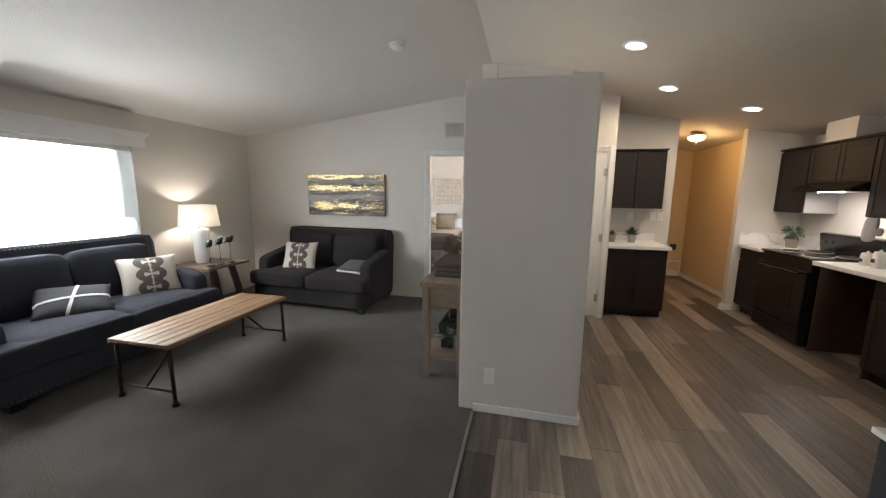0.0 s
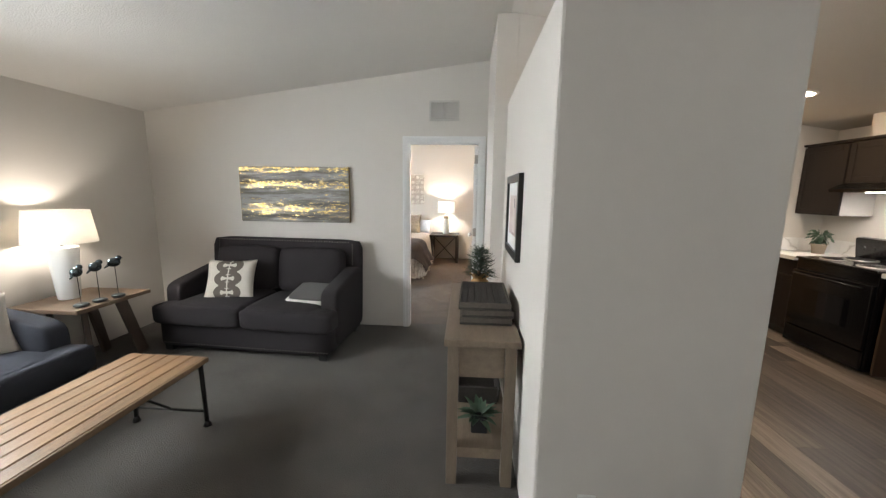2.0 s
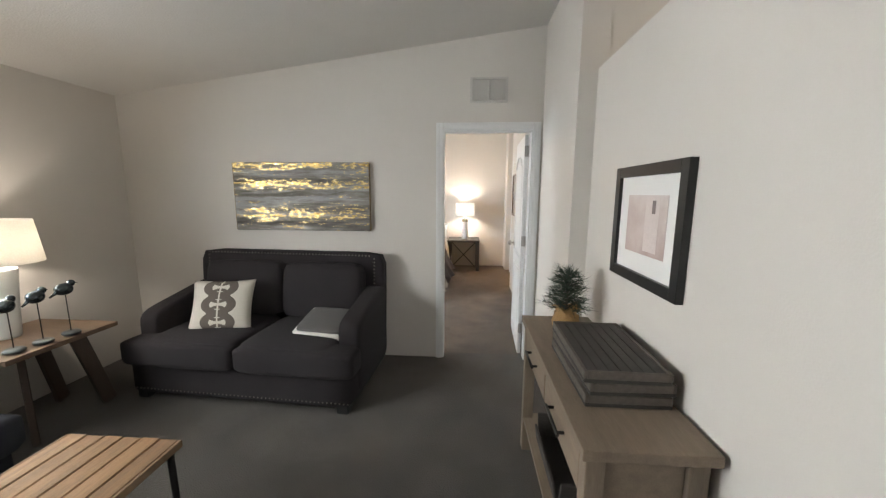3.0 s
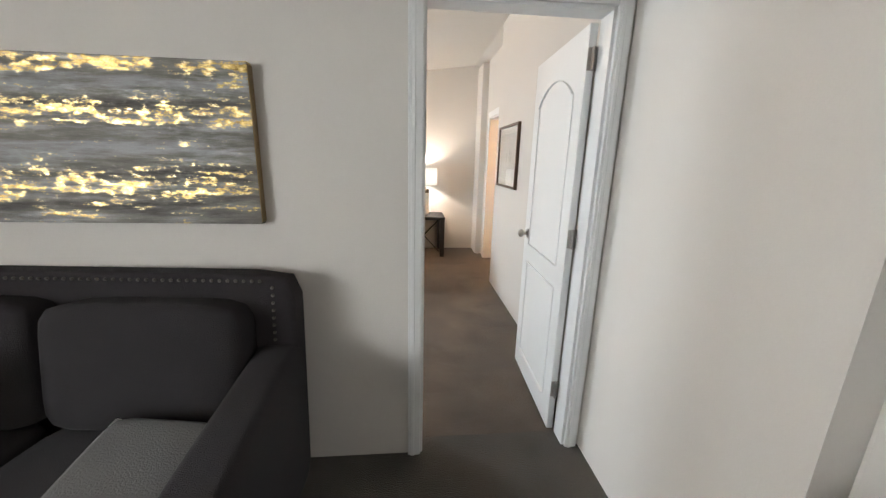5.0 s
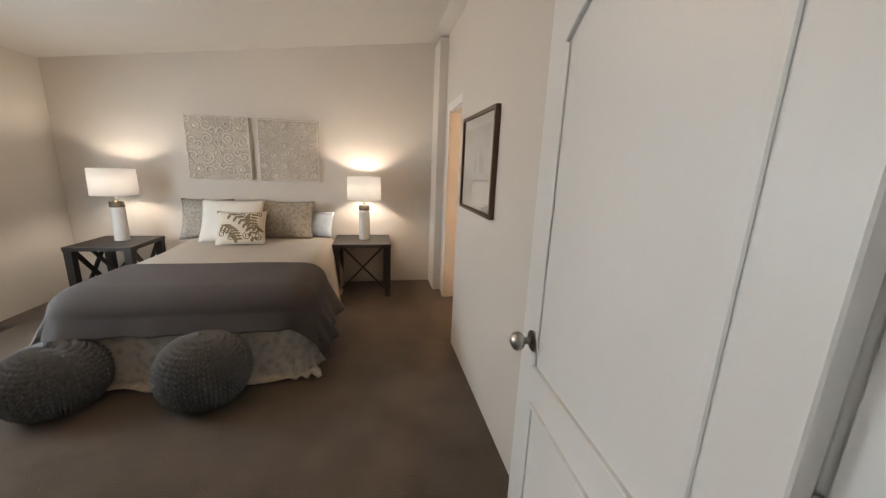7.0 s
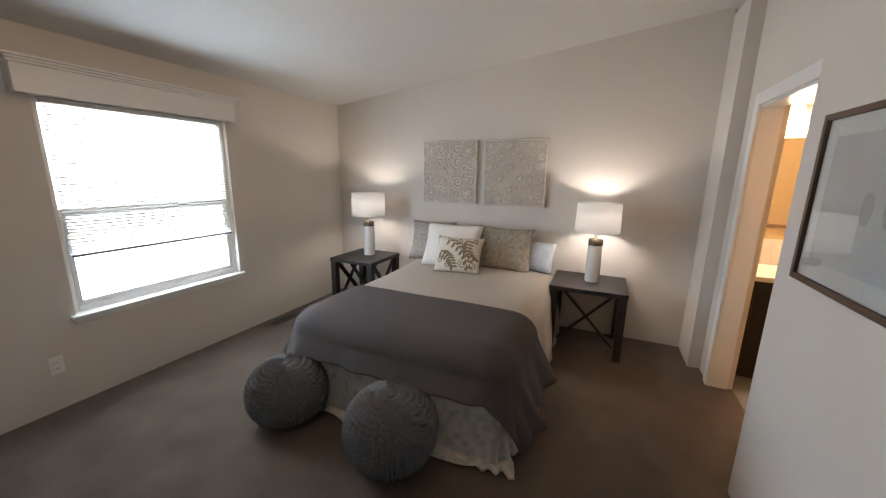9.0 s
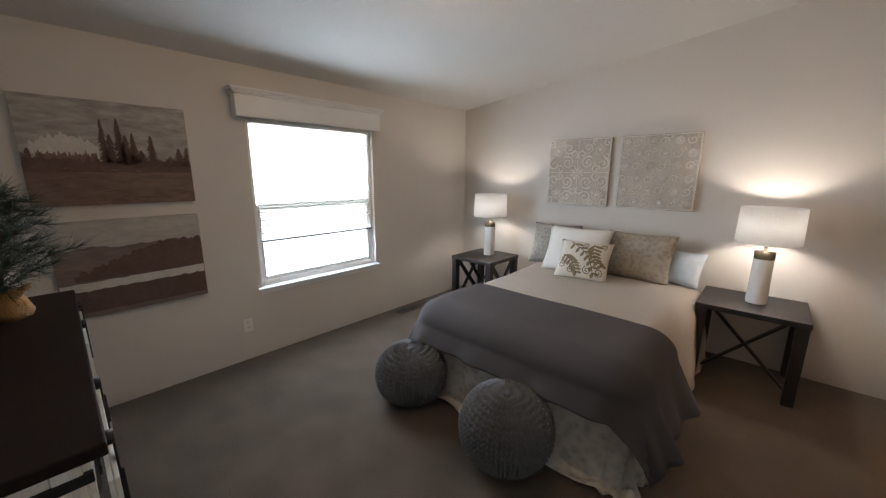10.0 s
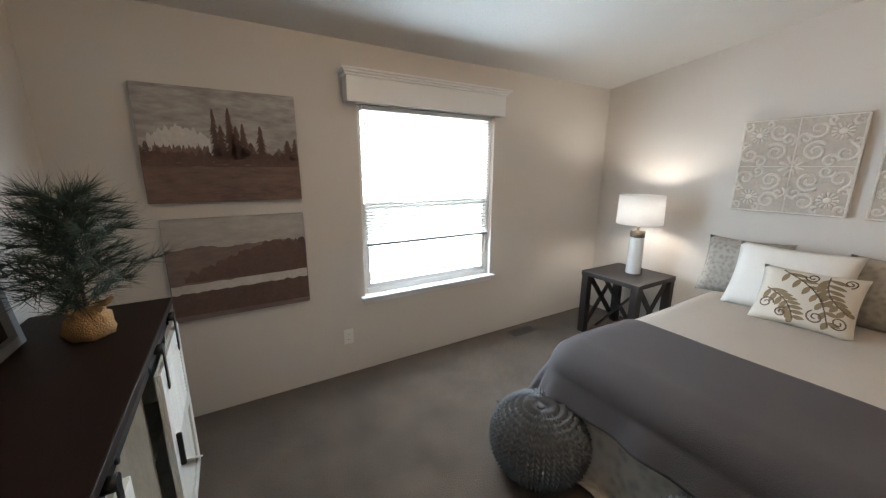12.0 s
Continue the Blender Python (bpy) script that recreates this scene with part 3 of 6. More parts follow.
def valance(y0, y1, z0, z1, label):
    """A wooden cornice box with a moulded top."""
    v = thing("window_valance", pose(XW, (y0 + y1) / 2, z0), label, "valance")
    hw, h = (y1 - y0) / 2, z1 - z0
    part("face_board", one((0.085, -hw, 0), (0.10, hw, h - 0.03), 0.003), TRIM, v)
    for s in (-1, 1):
        part("end_board", one((0.001, s * hw - (0.0155 if s > 0 else 0), 0.001), (0.0845, s * hw + (0 if s > 0 else 0.0155), h - 0.03), 0.002), TRIM, v)
    bm = bmesh.new()
    for i, (o, za, zb) in enumerate(((0.012, 0.045, 0.03), (0.024, 0.03, 0.015), (0.036, 0.015, 0.0))):
        box(bm, (0.001, -hw - o, h - za), (0.10 + o, hw + o, h - zb), 0.004, 2)
    part("crown_moulding", bm, TRIM, v)
    return v


valance(LW[0] - 0.07, 4.56, 1.965, 2.13, "white moulded wooden cornice box over the living room window")
valance(7.75, 9.06, 1.965, 2.165, "white moulded wooden cornice box over the bedroom window")

SLAT = cloth_lit("blind_slat", (0.86, 0.88, 0.88), 0.55)
blind = thing("window_blind", pose(XW - 0.015, 8.435, 0.60), "white mini blind half lowered over the bedroom window", "blind")
slat_me = mesh_of(box(bmesh.new(), (-0.012, -0.555, -0.0006), (0.012, 0.555, 0.0006)), "slat", SLAT)
for i in range(42):
    s = new("slat", slat_me)
    s.parent = blind
    s.matrix_basis = pose(0, 0, 0.408 + i * 0.0221, 0, 24, 0)
part("bottom_rail", one((-0.012, -0.556, 0.378), (0.012, 0.556, 0.396), 0.003), mat("blind_rail", (0.20, 0.22, 0.23), 0.5), blind, "grey bottom rail of the blind")
for y in (-0.4, 0.4):
    part("cord", rod(bmesh.new(), (0.013, y, 0.33), (0.013, y, 1.34), 0.0012, n=6), PLASTIC, blind)
part("head_rail", one((-0.018, -0.556, 1.335), (0.02, 0.556, 1.365), 0.003), PLASTIC, blind)

vblind = thing("vertical_blind", pose(XW - 0.005, 4.40, 0.66), "white vertical blind drawn open at the window edge", "blind")
vane = mesh_of(box(bmesh.new(), (-0.040, -0.0006, 0), (0.040, 0.0006, 1.26)), "vane", SLAT)
for i in range(8):
    s = new("vane", vane)
    s.parent = vblind
    s.matrix_basis = pose(0, -0.10 + i * 0.019, 0, 0, 0, 12 + 3 * (i % 3))
part("head_track", one((-0.02, -1.78, 1.262), (0.02, 0.06, 1.30), 0.003), PLASTIC, vblind)


# ---- wall fittings ----
def outlet(m, kind="outlet"):
    """A cover plate facing local -y."""
    o = thing("wall_outlet" if kind == "outlet" else "light_switch", m, "white plastic %s plate on the wall" % ("outlet" if kind == "outlet" else "light switch"), kind)
    part("cover_plate", one((-0.036, -0.006, -0.058), (0.036, -0.0005, 0.058), 0.003), PLASTIC, o)
    if kind == "outlet":
        for z in (-0.022, 0.022):
            part("socket_face", one((-0.017, -0.009, z - 0.014), (0.017, -0.0062, z + 0.014), 0.004), PLASTIC, o)
            bm = bmesh.new()
            for x in (-0.006, 0.006):
                box(bm, (x - 0.0012, -0.0096, z - 0.004), (x + 0.0012, -0.0091, z + 0.006))
            part("slots", bm, DARKHOLE, o)
    else:
        part("rocker", one((-0.016, -0.010, -0.032), (0.016, -0.0062, 0.032), 0.003), PLASTIC, o)
    return o


outlet(pose(0.212, 3.63, 0.268))
outlet(pose(1.81, 6.682, 1.235))
outlet(pose(2.09, 6.682, 1.24), "light switch")
outlet(pose(2.18, 6.682, 1.24), "light switch")
outlet(pose(XW, 7.70, 0.305, 0, 0, 90))
outlet(pose(-0.005, 7.33, 0.40, 0, 0, -90))

vent = thing("wall_vent", pose(-0.553, 6.185, 2.352), "painted metal return-air grille high on the wall", "vent")
for a, b in (((-0.155, -0.012, -0.10), (-0.135, -0.0005, 0.10)), ((0.135, -0.012, -0.10), (0.155, -0.0005, 0.10)), ((-0.134, -0.012, 0.08), (0.134, -0.0005, 0.10)), ((-0.134, -0.012, -0.10), (0.134, -0.0005, -0.08)), ((-0.008, -0.0118, -0.079), (0.008, -0.0005, 0.079))):
    part("frame", one(a, b, 0.002), VENTGREY, vent)
part("backing", one((-0.134, -0.003, -0.079), (0.134, -0.0008, 0.079)), mat("vent_shadow", (0.30, 0.285, 0.265), 0.7), vent)
for s in (-1, 1):
    for i in range(13):
        z = -0.072 + i * 0.012
        bm = box(bmesh.new(), (-0.062, -0.0008, -0.006), (0.062, 0.0008, 0.006))
        bmesh.ops.transform(bm, matrix=pose(s * 0.0715, -0.0075, z, 40), verts=bm.verts)
        part("slat", bm, VENTGREY, vent)

det = thing("smoke_detector", pose(-0.72, 4.40, top(-0.72) - 0.0005, 0, -math.degrees(math.atan(0.13)), 0), "round white smoke detector on the ceiling", "detector")
part("base_plate", lathe(bmesh.new(), ((0.001, 0), (0.075, 0), (0.075, -0.012), (0.06, -0.014), (0.001, -0.014))), PLASTIC, det)
part("body", lathe(bmesh.new(), ((0.06, -0.0145), (0.058, -0.032), (0.045, -0.040), (0.001, -0.041))), PLASTIC, det)

register = thing("floor_register", pose(-3.72, 9.36, 0), "dark metal floor register in the carpet", "vent")
part("rim", one((-0.06, -0.14, 0.0005), (0.06, 0.14, 0.006), 0.002), mat("register_metal", (0.05, 0.045, 0.04), 0.4, 0.5), register)
for i in range(10):
    part("louver", one((-0.045, -0.125 + i * 0.026, 0.0065), (0.045, -0.113 + i * 0.026, 0.009)), DARKHOLE, register)


# ---- living room furniture ----
def pillow(bm, w, h, t, n=16, m=None):
    """A stuffed square cushion in the xy plane with drawn-out corners."""
    sub = bmesh.new()
    grids = []
    for s in (1, -1):
        g = []
        for i in range(n + 1):
            row = []
            for j in range(n + 1):
                u, v = 2 * i / n - 1, 2 * j / n - 1
                th = max(0.0, (1 - u * u) * (1 - v * v)) ** 0.42
                row.append(sub.verts.new((w / 2 * u * (1 - 0.075 * (1 - v * v)), h / 2 * v * (1 - 0.075 * (1 - u * u)), s * t / 2 * th)))
            g.append(row)
        grids.append(g)
    for g in grids:
        for i in range(n):
            for j in range(n):
                f = sub.faces.new((g[i][j], g[i + 1][j], g[i + 1][j + 1], g[i][j + 1]))
                f.smooth = True
    bmesh.ops.remove_doubles(sub, verts=sub.verts, dist=1e-5)
    merge(bm, sub, m)
    return bm


def sofa(name, m, length, depth, label, back=0.95, cloth=None):
    """A two-seat sofa facing local -y: T-shaped seat cushions, sloping arms, nailhead trim."""
    s = thing(name, m, label, "sofa")
    hl, yf, yb = length / 2, -depth / 2, depth / 2
    arm = 0.17
    part("base_frame", cushion(bmesh.new(), (-hl + 0.02, yf + 0.045, 0.05), (hl - 0.02, yb - 0.03, 0.285), 26), cloth or SOFA, s)
    for sx in (-1, 1):
        bm = bmesh.new()
        # seat cushion spreading in front of the arm
        cushion(bm, (0.004 * sx, yf, 0.275), (sx * (hl + 0.005), yf + 0.20, 0.455), 9, (0, 0.05, 0.06))
        cushion(bm, (0.004 * sx, yf + 0.02, 0.275), (sx * (hl - arm + 0.01), yb - 0.20, 0.475), 7, (0, 0, 0.10))
        part("seat_cushion", bm, cloth or SOFA, s)
        bm = bmesh.new()
        tilt = pose(0, 0, 0, -9)
        cushion(bm, (0.008 * sx, -0.09, 0.0), (sx * (hl - arm + 0.004), 0.09, back - 0.455), 7.5, (0, 0.30, 0.02), m=pose(0, yb - 0.215, 0.455) @ tilt)
        part("back_cushion", bm, cloth or SOFA, s)
        # arm: high at the back, sloping to a rounded front
        bm = cushion(bmesh.new(), (sx * (hl - arm), yf + 0.17, 0.08), (sx * hl, yb - 0.05, 0.64), 9, (0.10, 0, 0.0), cuts=9)
        for v in bm.verts:
            k = (v.co.y - yf) / depth
            if v.co.z > 0.45:
                v.co.z += (v.co.z - 0.45) * (0.9 * (k - 0.35))
        part("arm", bm, cloth or SOFA, s)
    # back frame, leaning a little
    bm = cushion(bmesh.new(), (-hl + 0.015, -0.055, 0), (hl - 0.015, 0.055, back), 18, cuts=9, m=pose(0, yb - 0.10, 0.08, -4))
    part("back_frame", bm, cloth or SOFA, s)
    bm = bmesh.new()
    lean = pose(0, yb - 0.10, 0.08, -4)
    for i in range(int((length - 0.2) / 0.03)):
        sub = bmesh.new()
        bmesh.ops.create_icosphere(sub, subdivisions=1, radius=0.0075)
        merge(bm, sub, lean @ Matrix.Translation((-hl + 0.10 + i * 0.03, -0.056, back - 0.025)))
    for sx in (-1, 1):
        for i in range(13):
            sub = bmesh.new()
            bmesh.ops.create_icosphere(sub, subdivisions=1, radius=0.0075)
            merge(bm, sub, lean @ Matrix.Translation((sx * (hl - 0.095), -0.056, back - 0.05 - i * 0.03)))
    for i in range(int((length - 0.06) / 0.03)):
        sub = bmesh.new()
        bmesh.ops.create_icosphere(sub, subdivisions=1, radius=0.007)
        merge(bm, sub, Matrix.Translation((-hl + 0.04 + i * 0.03, yf + 0.047, 0.085)))
    tagged(part("nailhead_trim", bm, NAIL, s, "row of pewter nailheads"), kind="stuff")
    for sx in (-1, 1):
        for sy in (yf + 0.10, yb - 0.10):
            part("foot", one((sx * (hl - 0.10) - 0.04, sy - 0.04, 0), (sx * (hl - 0.10) + 0.04, sy + 0.04, 0.06), 0.006), FRAMEBLACK, s, "black wooden block foot")
    return s


sofa("loveseat", pose(-2.30, 5.70, 0, 0, 0, -3.5), 1.74, 0.91, "charcoal fabric loveseat with nailhead trim below a painting", 0.92)
sofa("sofa", pose(-3.315, 3.63, 0, 0, 0, 90), 1.76, 0.95, "charcoal fabric sofa blued for window light, nailhead trim, under the window", cloth=SOFA_WINDOW_LIT)


def throw_pillow(m, w, h, t, material, label, cross=False):
    p = thing("throw_pillow", m, label, "pillow")
    part("cover", pillow(bmesh.new(), w, h, t), material, p)
    if cross:
        bm = bmesh.new()
        for a, b in (((-0.5, -0.10), (0.5, 0.02)), ((-0.10, -0.5), (0.08, 0.5))):
            last = None
            for i in range(25):
                k = i / 24
                u, v = 2 * (a[0] + (b[0] - a[0]) * k), 2 * (a[1] + (b[1] - a[1]) * k)
                th = max(0.0, (1 - u * u) * (1 - v * v)) ** 0.42
                q = Vector((w / 2 * u * (1 - 0.075 * (1 - v * v)), h / 2 * v * (1 - 0.075 * (1 - u * u)), t / 2 * th + 0.002))
                if last is not None:
                    bar(bm, last, q, 0.022, 0.004, 0.001)
                last = q
        part("ribbon", bm, WHITE_CLOTH, p, "white ribbon cross")
    return p


throw_pillow(pose(-2.62, 5.63, 0.632, 66, 0, 10), 0.47, 0.41, 0.15, CHAIN, "cream pillow with dark ring chain on the loveseat")
throw_pillow(pose(-3.34, 4.14, 0.635, 66, 0, 66), 0.50, 0.42, 0.16, CHAIN, "cream pillow with dark ring chain on the sofa")
throw_pillow(pose(-3.31, 3.47, 0.560, 34, 4, 62), 0.50, 0.36, 0.15, THROW_DARK, "charcoal pillow with white ribbon cross lying on sofa", True)

blanket = thing("folded_blanket", pose(-1.78, 5.62, 0.492, 16, 0, -8), "folded dark grey blanket with white edging on the loveseat", "blanket")
bm = bmesh.new()
for i in range(3):
    cushion(bm, (-0.18, -0.15, 0.001 + i * 0.022), (0.18, 0.15, 0.027 + i * 0.022), 8, (0, 0, 0.15), cuts=5)
part("folds", bm, mat("grey_plush", (0.085, 0.080, 0.078), 0.85, grain=0.2, fine=180, bump=0.4, sheen=0.08), blanket)
bm = bmesh.new()
for i in range(2):
    for p, q in (((-0.182, -0.152), (0.182, -0.152)), ((-0.182, -0.152), (-0.182, 0.152))):
        rod(bm, (*p, 0.016 + i * 0.022), (*q, 0.016 + i * 0.022), 0.0155, n=10)
part("edging", bm, WHITE_CLOTH, blanket, "white fleece edging")

# coffee table of long boards on iron legs
ct = thing("coffee_table", pose(-2.19, 3.75, 0), "long pine plank coffee table on black iron legs", "table")
w, l, h = 0.53, 1.24, 0.46
for i in range(6):
    xa = -w / 2 + 0.012 + i * (w - 0.024) / 6
    part("board", box(bmesh.new(), (xa + 0.002, -l / 2 + 0.001 * (i % 3), h - 0.026), (xa + (w - 0.024) / 6 - 0.002, l / 2 - 0.002 * (i % 2), h - 0.001 * (i % 2)), 0.003, 1), PINE, ct)
for s in (-1, 1):
    part("side_rail", one((s * w / 2 - (0.0115 if s > 0 else 0), -l / 2, h - 0.034), (s * w / 2 + (0 if s > 0 else 0.0115), l / 2, h - 0.002), 0.003), PINE_EDGE, ct)
    part("end_apron", one((-w / 2 + 0.02, s * (l / 2 - 0.02) - 0.01, h - 0.045), (w / 2 - 0.02, s * (l / 2 - 0.02) + 0.01, h - 0.0265), 0.002), IRON, ct)
    for sx in (-1, 1):
        bm = rod(bmesh.new(), (sx * (w / 2 - 0.02), s * (l / 2 - 0.035), 0.03), (sx * (w / 2 - 0.03), s * (l / 2 - 0.035), h - 0.035), 0.013, 0.014)
        rod(bm, (sx * (w / 2 - 0.02), s * (l / 2 - 0.035), 0.0), (sx * (w / 2 - 0.02), s * (l / 2 - 0.035), 0.035), 0.024, 0.014)
        part("leg", bm, IRON, ct, "black iron leg")
    part("stretcher", rod(bmesh.new(), (-w / 2 + 0.025, s * (l / 2 - 0.035), 0.10), (w / 2 - 0.025, s * (l / 2 - 0.035), 0.10), 0.008), IRON, ct)
    part("brace", rod(bmesh.new(), (0, s * (l / 2 - 0.035), 0.105), (0, s * (l / 2 - 0.36), h - 0.03), 0.008), IRON, ct)

# end table with splayed board legs
et = thing("end_table", pose(-3.49, 5.02, 0), "walnut end table with splayed plank legs in the corner", "table")
bm = box(bmesh.new(), (-0.30, -0.32, 0.568), (0.30, 0.31, 0.60), 0.005, 2)
part("tabletop", bm, WALNUT, et)
for sx, sy, dx, dy in ((-1, -1, 0.02, -0.02), (1, -1, 0.06, -0.04), (1, 1, 0.04, 0.13), (-1, 1, -0.02, 0.12)):
    a, b = Vector((sx * 0.15, sy * 0.15, 0.567)), Vector((sx * 0.15 + dx, sy * 0.15 + dy, 0.0))
    part("leg", bar(bmesh.new(), b + Vector((0, 0, 0.004)), a, 0.034, 0.085, 0.005), mat("walnut_leg", (0.085, 0.06, 0.045), 0.55, var=0.3, stretch=(10, 10, 1)) if "walnut_leg" not in bpy.data.materials else bpy.data.materials["walnut_leg"], et)


def drum_shade(r_low, r_high, z0, z1, material, parent, label):
    bm = lathe(bmesh.new(), ((r_low, z0), (r_low + (r_high - r_low) * 0.5, (z0 + z1) / 2), (r_high, z1), (r_high - 0.003, z1), (r_low - 0.003, z0), (r_low, z0)), 40)
    return part("shade", bm, material, parent, label)


lamp1 = thing("table_lamp", pose(-3.60, 5.00, 0.60), "white ceramic table lamp with lit linen shade", "lamp")
part("lamp_base", lathe(bmesh.new(), ((0.001, 0), (0.068, 0), (0.072, 0.012), (0.085, 0.22), (0.103, 0.425), (0.098, 0.435), (0.001, 0.437)), 32), CERAMIC, lamp1)
part("neck", rod(bmesh.new(), (0, 0, 0.437), (0, 0, 0.50), 0.012), STEEL, lamp1)
drum_shade(0.226, 0.196, 0.472, 0.735, SHADE, lamp1, "tapered cream linen shade")
part("bulb", lathe(bmesh.new(), ((0.001, 0.50), (0.013, 0.502), (0.014, 0.52), (0.001, 0.525)), 12), CERAMIC, lamp1)

for i, (bx, by, bh) in enumerate(((-3.265, 4.80, 0.285), (-3.25, 4.93, 0.30), (-3.235, 5.07, 0.31))):
    bird = thing("bird_figurine", pose(bx, by, 0.60, 0, 0, 20 - 15 * i), "pewter bird on a thin rod and pebble base", "ornament", "birds on the end table")
    part("pebble_base", cushion(bmesh.new(), (-0.045, -0.045, 0.0), (0.045, 0.045, 0.034), 2.4), STONE, bird, "smooth dark pebble base")
    part("rod", rod(bmesh.new(), (0, 0, 0.03), (0, 0, bh - 0.02), 0.0028, n=8), IRON, bird)
    bm = cushion(bmesh.new(), (-0.030, -0.050, bh - 0.045), (0.030, 0.042, bh + 0.03), 2.3)
    cushion(bm, (-0.02, 0.012, bh + 0.002), (0.02, 0.055, bh + 0.045), 2.2, cuts=5)
    rod(bm, (0, 0.05, bh + 0.022), (0, 0.070, bh + 0.018), 0.006, 0.001, n=8)
    rod(bm, (0, -0.04, bh - 0.02), (0, -0.078, bh - 0.045), 0.012, 0.005, n=8)
    part("bird", bm, PEWTER, bird)

# gold and grey painting above the loveseat
pic = thing("painting", pose(-2.18, 6.185, 1.472), "abstract canvas in grey strokes and gold leaf", "painting")
part("canvas", one((-0.61, -0.040, -0.298), (0.61, -0.0005, 0.298), 0.003), GOLD, pic)
for a, b in (((-0.613, -0.0405, -0.29), (-0.6105, -0.0005, 0.29)), ((0.6105, -0.0405, -0.29), (0.613, -0.0005, 0.29))):
    part("edge_strip", one(a, b), mat("bronze_edge", (0.20, 0.13, 0.05), 0.45, 0.4) if "bronze_edge" not in bpy.data.materials else bpy.data.materials["bronze_edge"], pic)

# console against the partition block
con = thing("console_table", pose(-0.203, 4.525, 0), "weathered oak console table with drawers and low shelf", "table")
cw, cl, ch = 0.375, 1.11, 0.81
part("tabletop", one((-cw / 2, -cl / 2, ch - 0.035), (cw / 2, cl / 2, ch), 0.004), OAK, con)
for sx in (-1, 1):
    for sy in (-1, 1):
        x0, y0 = sx * (cw / 2 - 0.045), sy * (cl / 2 - 0.05)
        part("leg", one((x0 - 0.028, y0 - 0.028, 0), (x0 + 0.028, y0 + 0.028, ch - 0.0355), 0.004), OAK_UP, con)
for sy in (-1, 1):
    part("end_apron", one((-cw / 2 + 0.075, sy * (cl / 2 - 0.05) - 0.01, 0.60), (cw / 2 - 0.075, sy * (cl / 2 - 0.05) + 0.01, ch - 0.0355)), OAK, con)
    part("shelf_rail", one((-cw / 2 + 0.075, sy * (cl / 2 - 0.05) - 0.012, 0.15), (cw / 2 - 0.075, sy * (cl / 2 - 0.05) + 0.012, 0.19)), OAK, con)
part("back_apron", one((cw / 2 - 0.06, -cl / 2 + 0.08, 0.60), (cw / 2 - 0.035, cl / 2 - 0.08, ch - 0.0355)), OAK, con)
part("shelf", one((-cw / 2 + 0.02, -cl / 2 + 0.03, 0.191), (cw / 2 - 0.02, cl / 2 - 0.03, 0.212), 0.002), OAK, con)
part("front_rail", one((-cw / 2 + 0.03, -cl / 2 + 0.08, 0.595), (-cw / 2 + 0.05, cl / 2 - 0.08, 0.612)), OAK, con)
for sy in (-1, 1):
    y0, y1 = (0.008, cl / 2 - 0.082) if sy > 0 else (-cl / 2 + 0.082, -0.008)
    d = part("drawer", one((-cw / 2 + 0.018, y0, 0.616), (-cw / 2 + 0.038, y1, ch - 0.040), 0.003), OAK, con)
    bm = bmesh.new()
    for k in (-1, 1):
        rod(bm, (-cw / 2 + 0.017, (y0 + y1) / 2 + k * 0.075, 0.69), (-cw / 2 - 0.008, (y0 + y1) / 2 + k * 0.075, 0.69), 0.006)
    rod(bm, (-cw / 2 - 0.009, (y0 + y1) / 2 - 0.09, 0.69), (-cw / 2 - 0.009, (y0 + y1) / 2 + 0.09, 0.69), 0.006)
    part("handle", bm, IRON, d, "dark iron bar handle")

for i, (o, r) in enumerate(((0.0, 0), (0.006, 1.5), (-0.004, -1))):
    tr = thing("woven_tray", pose(-0.180 + o, 4.415, 0.8102 + i * 0.042, 0, 0, r), "dark woven wooden tray stacked on the console", "tray", "stack of trays")
    part("tray_bottom", one((-0.14, -0.235, 0), (0.14, 0.235, 0.012), 0.003), TRAYWOOD, tr)
    for a, b in (((-0.14, -0.235, 0.0125), (-0.128, 0.235, 0.0405)), ((0.128, -0.235, 0.0125), (0.14, 0.235, 0.0405)), ((-0.1275, -0.235, 0.0125), (0.1275, -0.223, 0.0405)), ((-0.1275, 0.223, 0.0125), (0.1275, 0.235, 0.0405))):
        part("rim", one(a, b, 0.003), TRAYRIM, tr)
    if i == 2:
        for k in range(7):
            part("slat", one((-0.127 + k * 0.0365, -0.222, 0.0125), (-0.127 + k * 0.0365 + 0.034, 0.222, 0.038), 0.003), TRAYWOOD, tr)


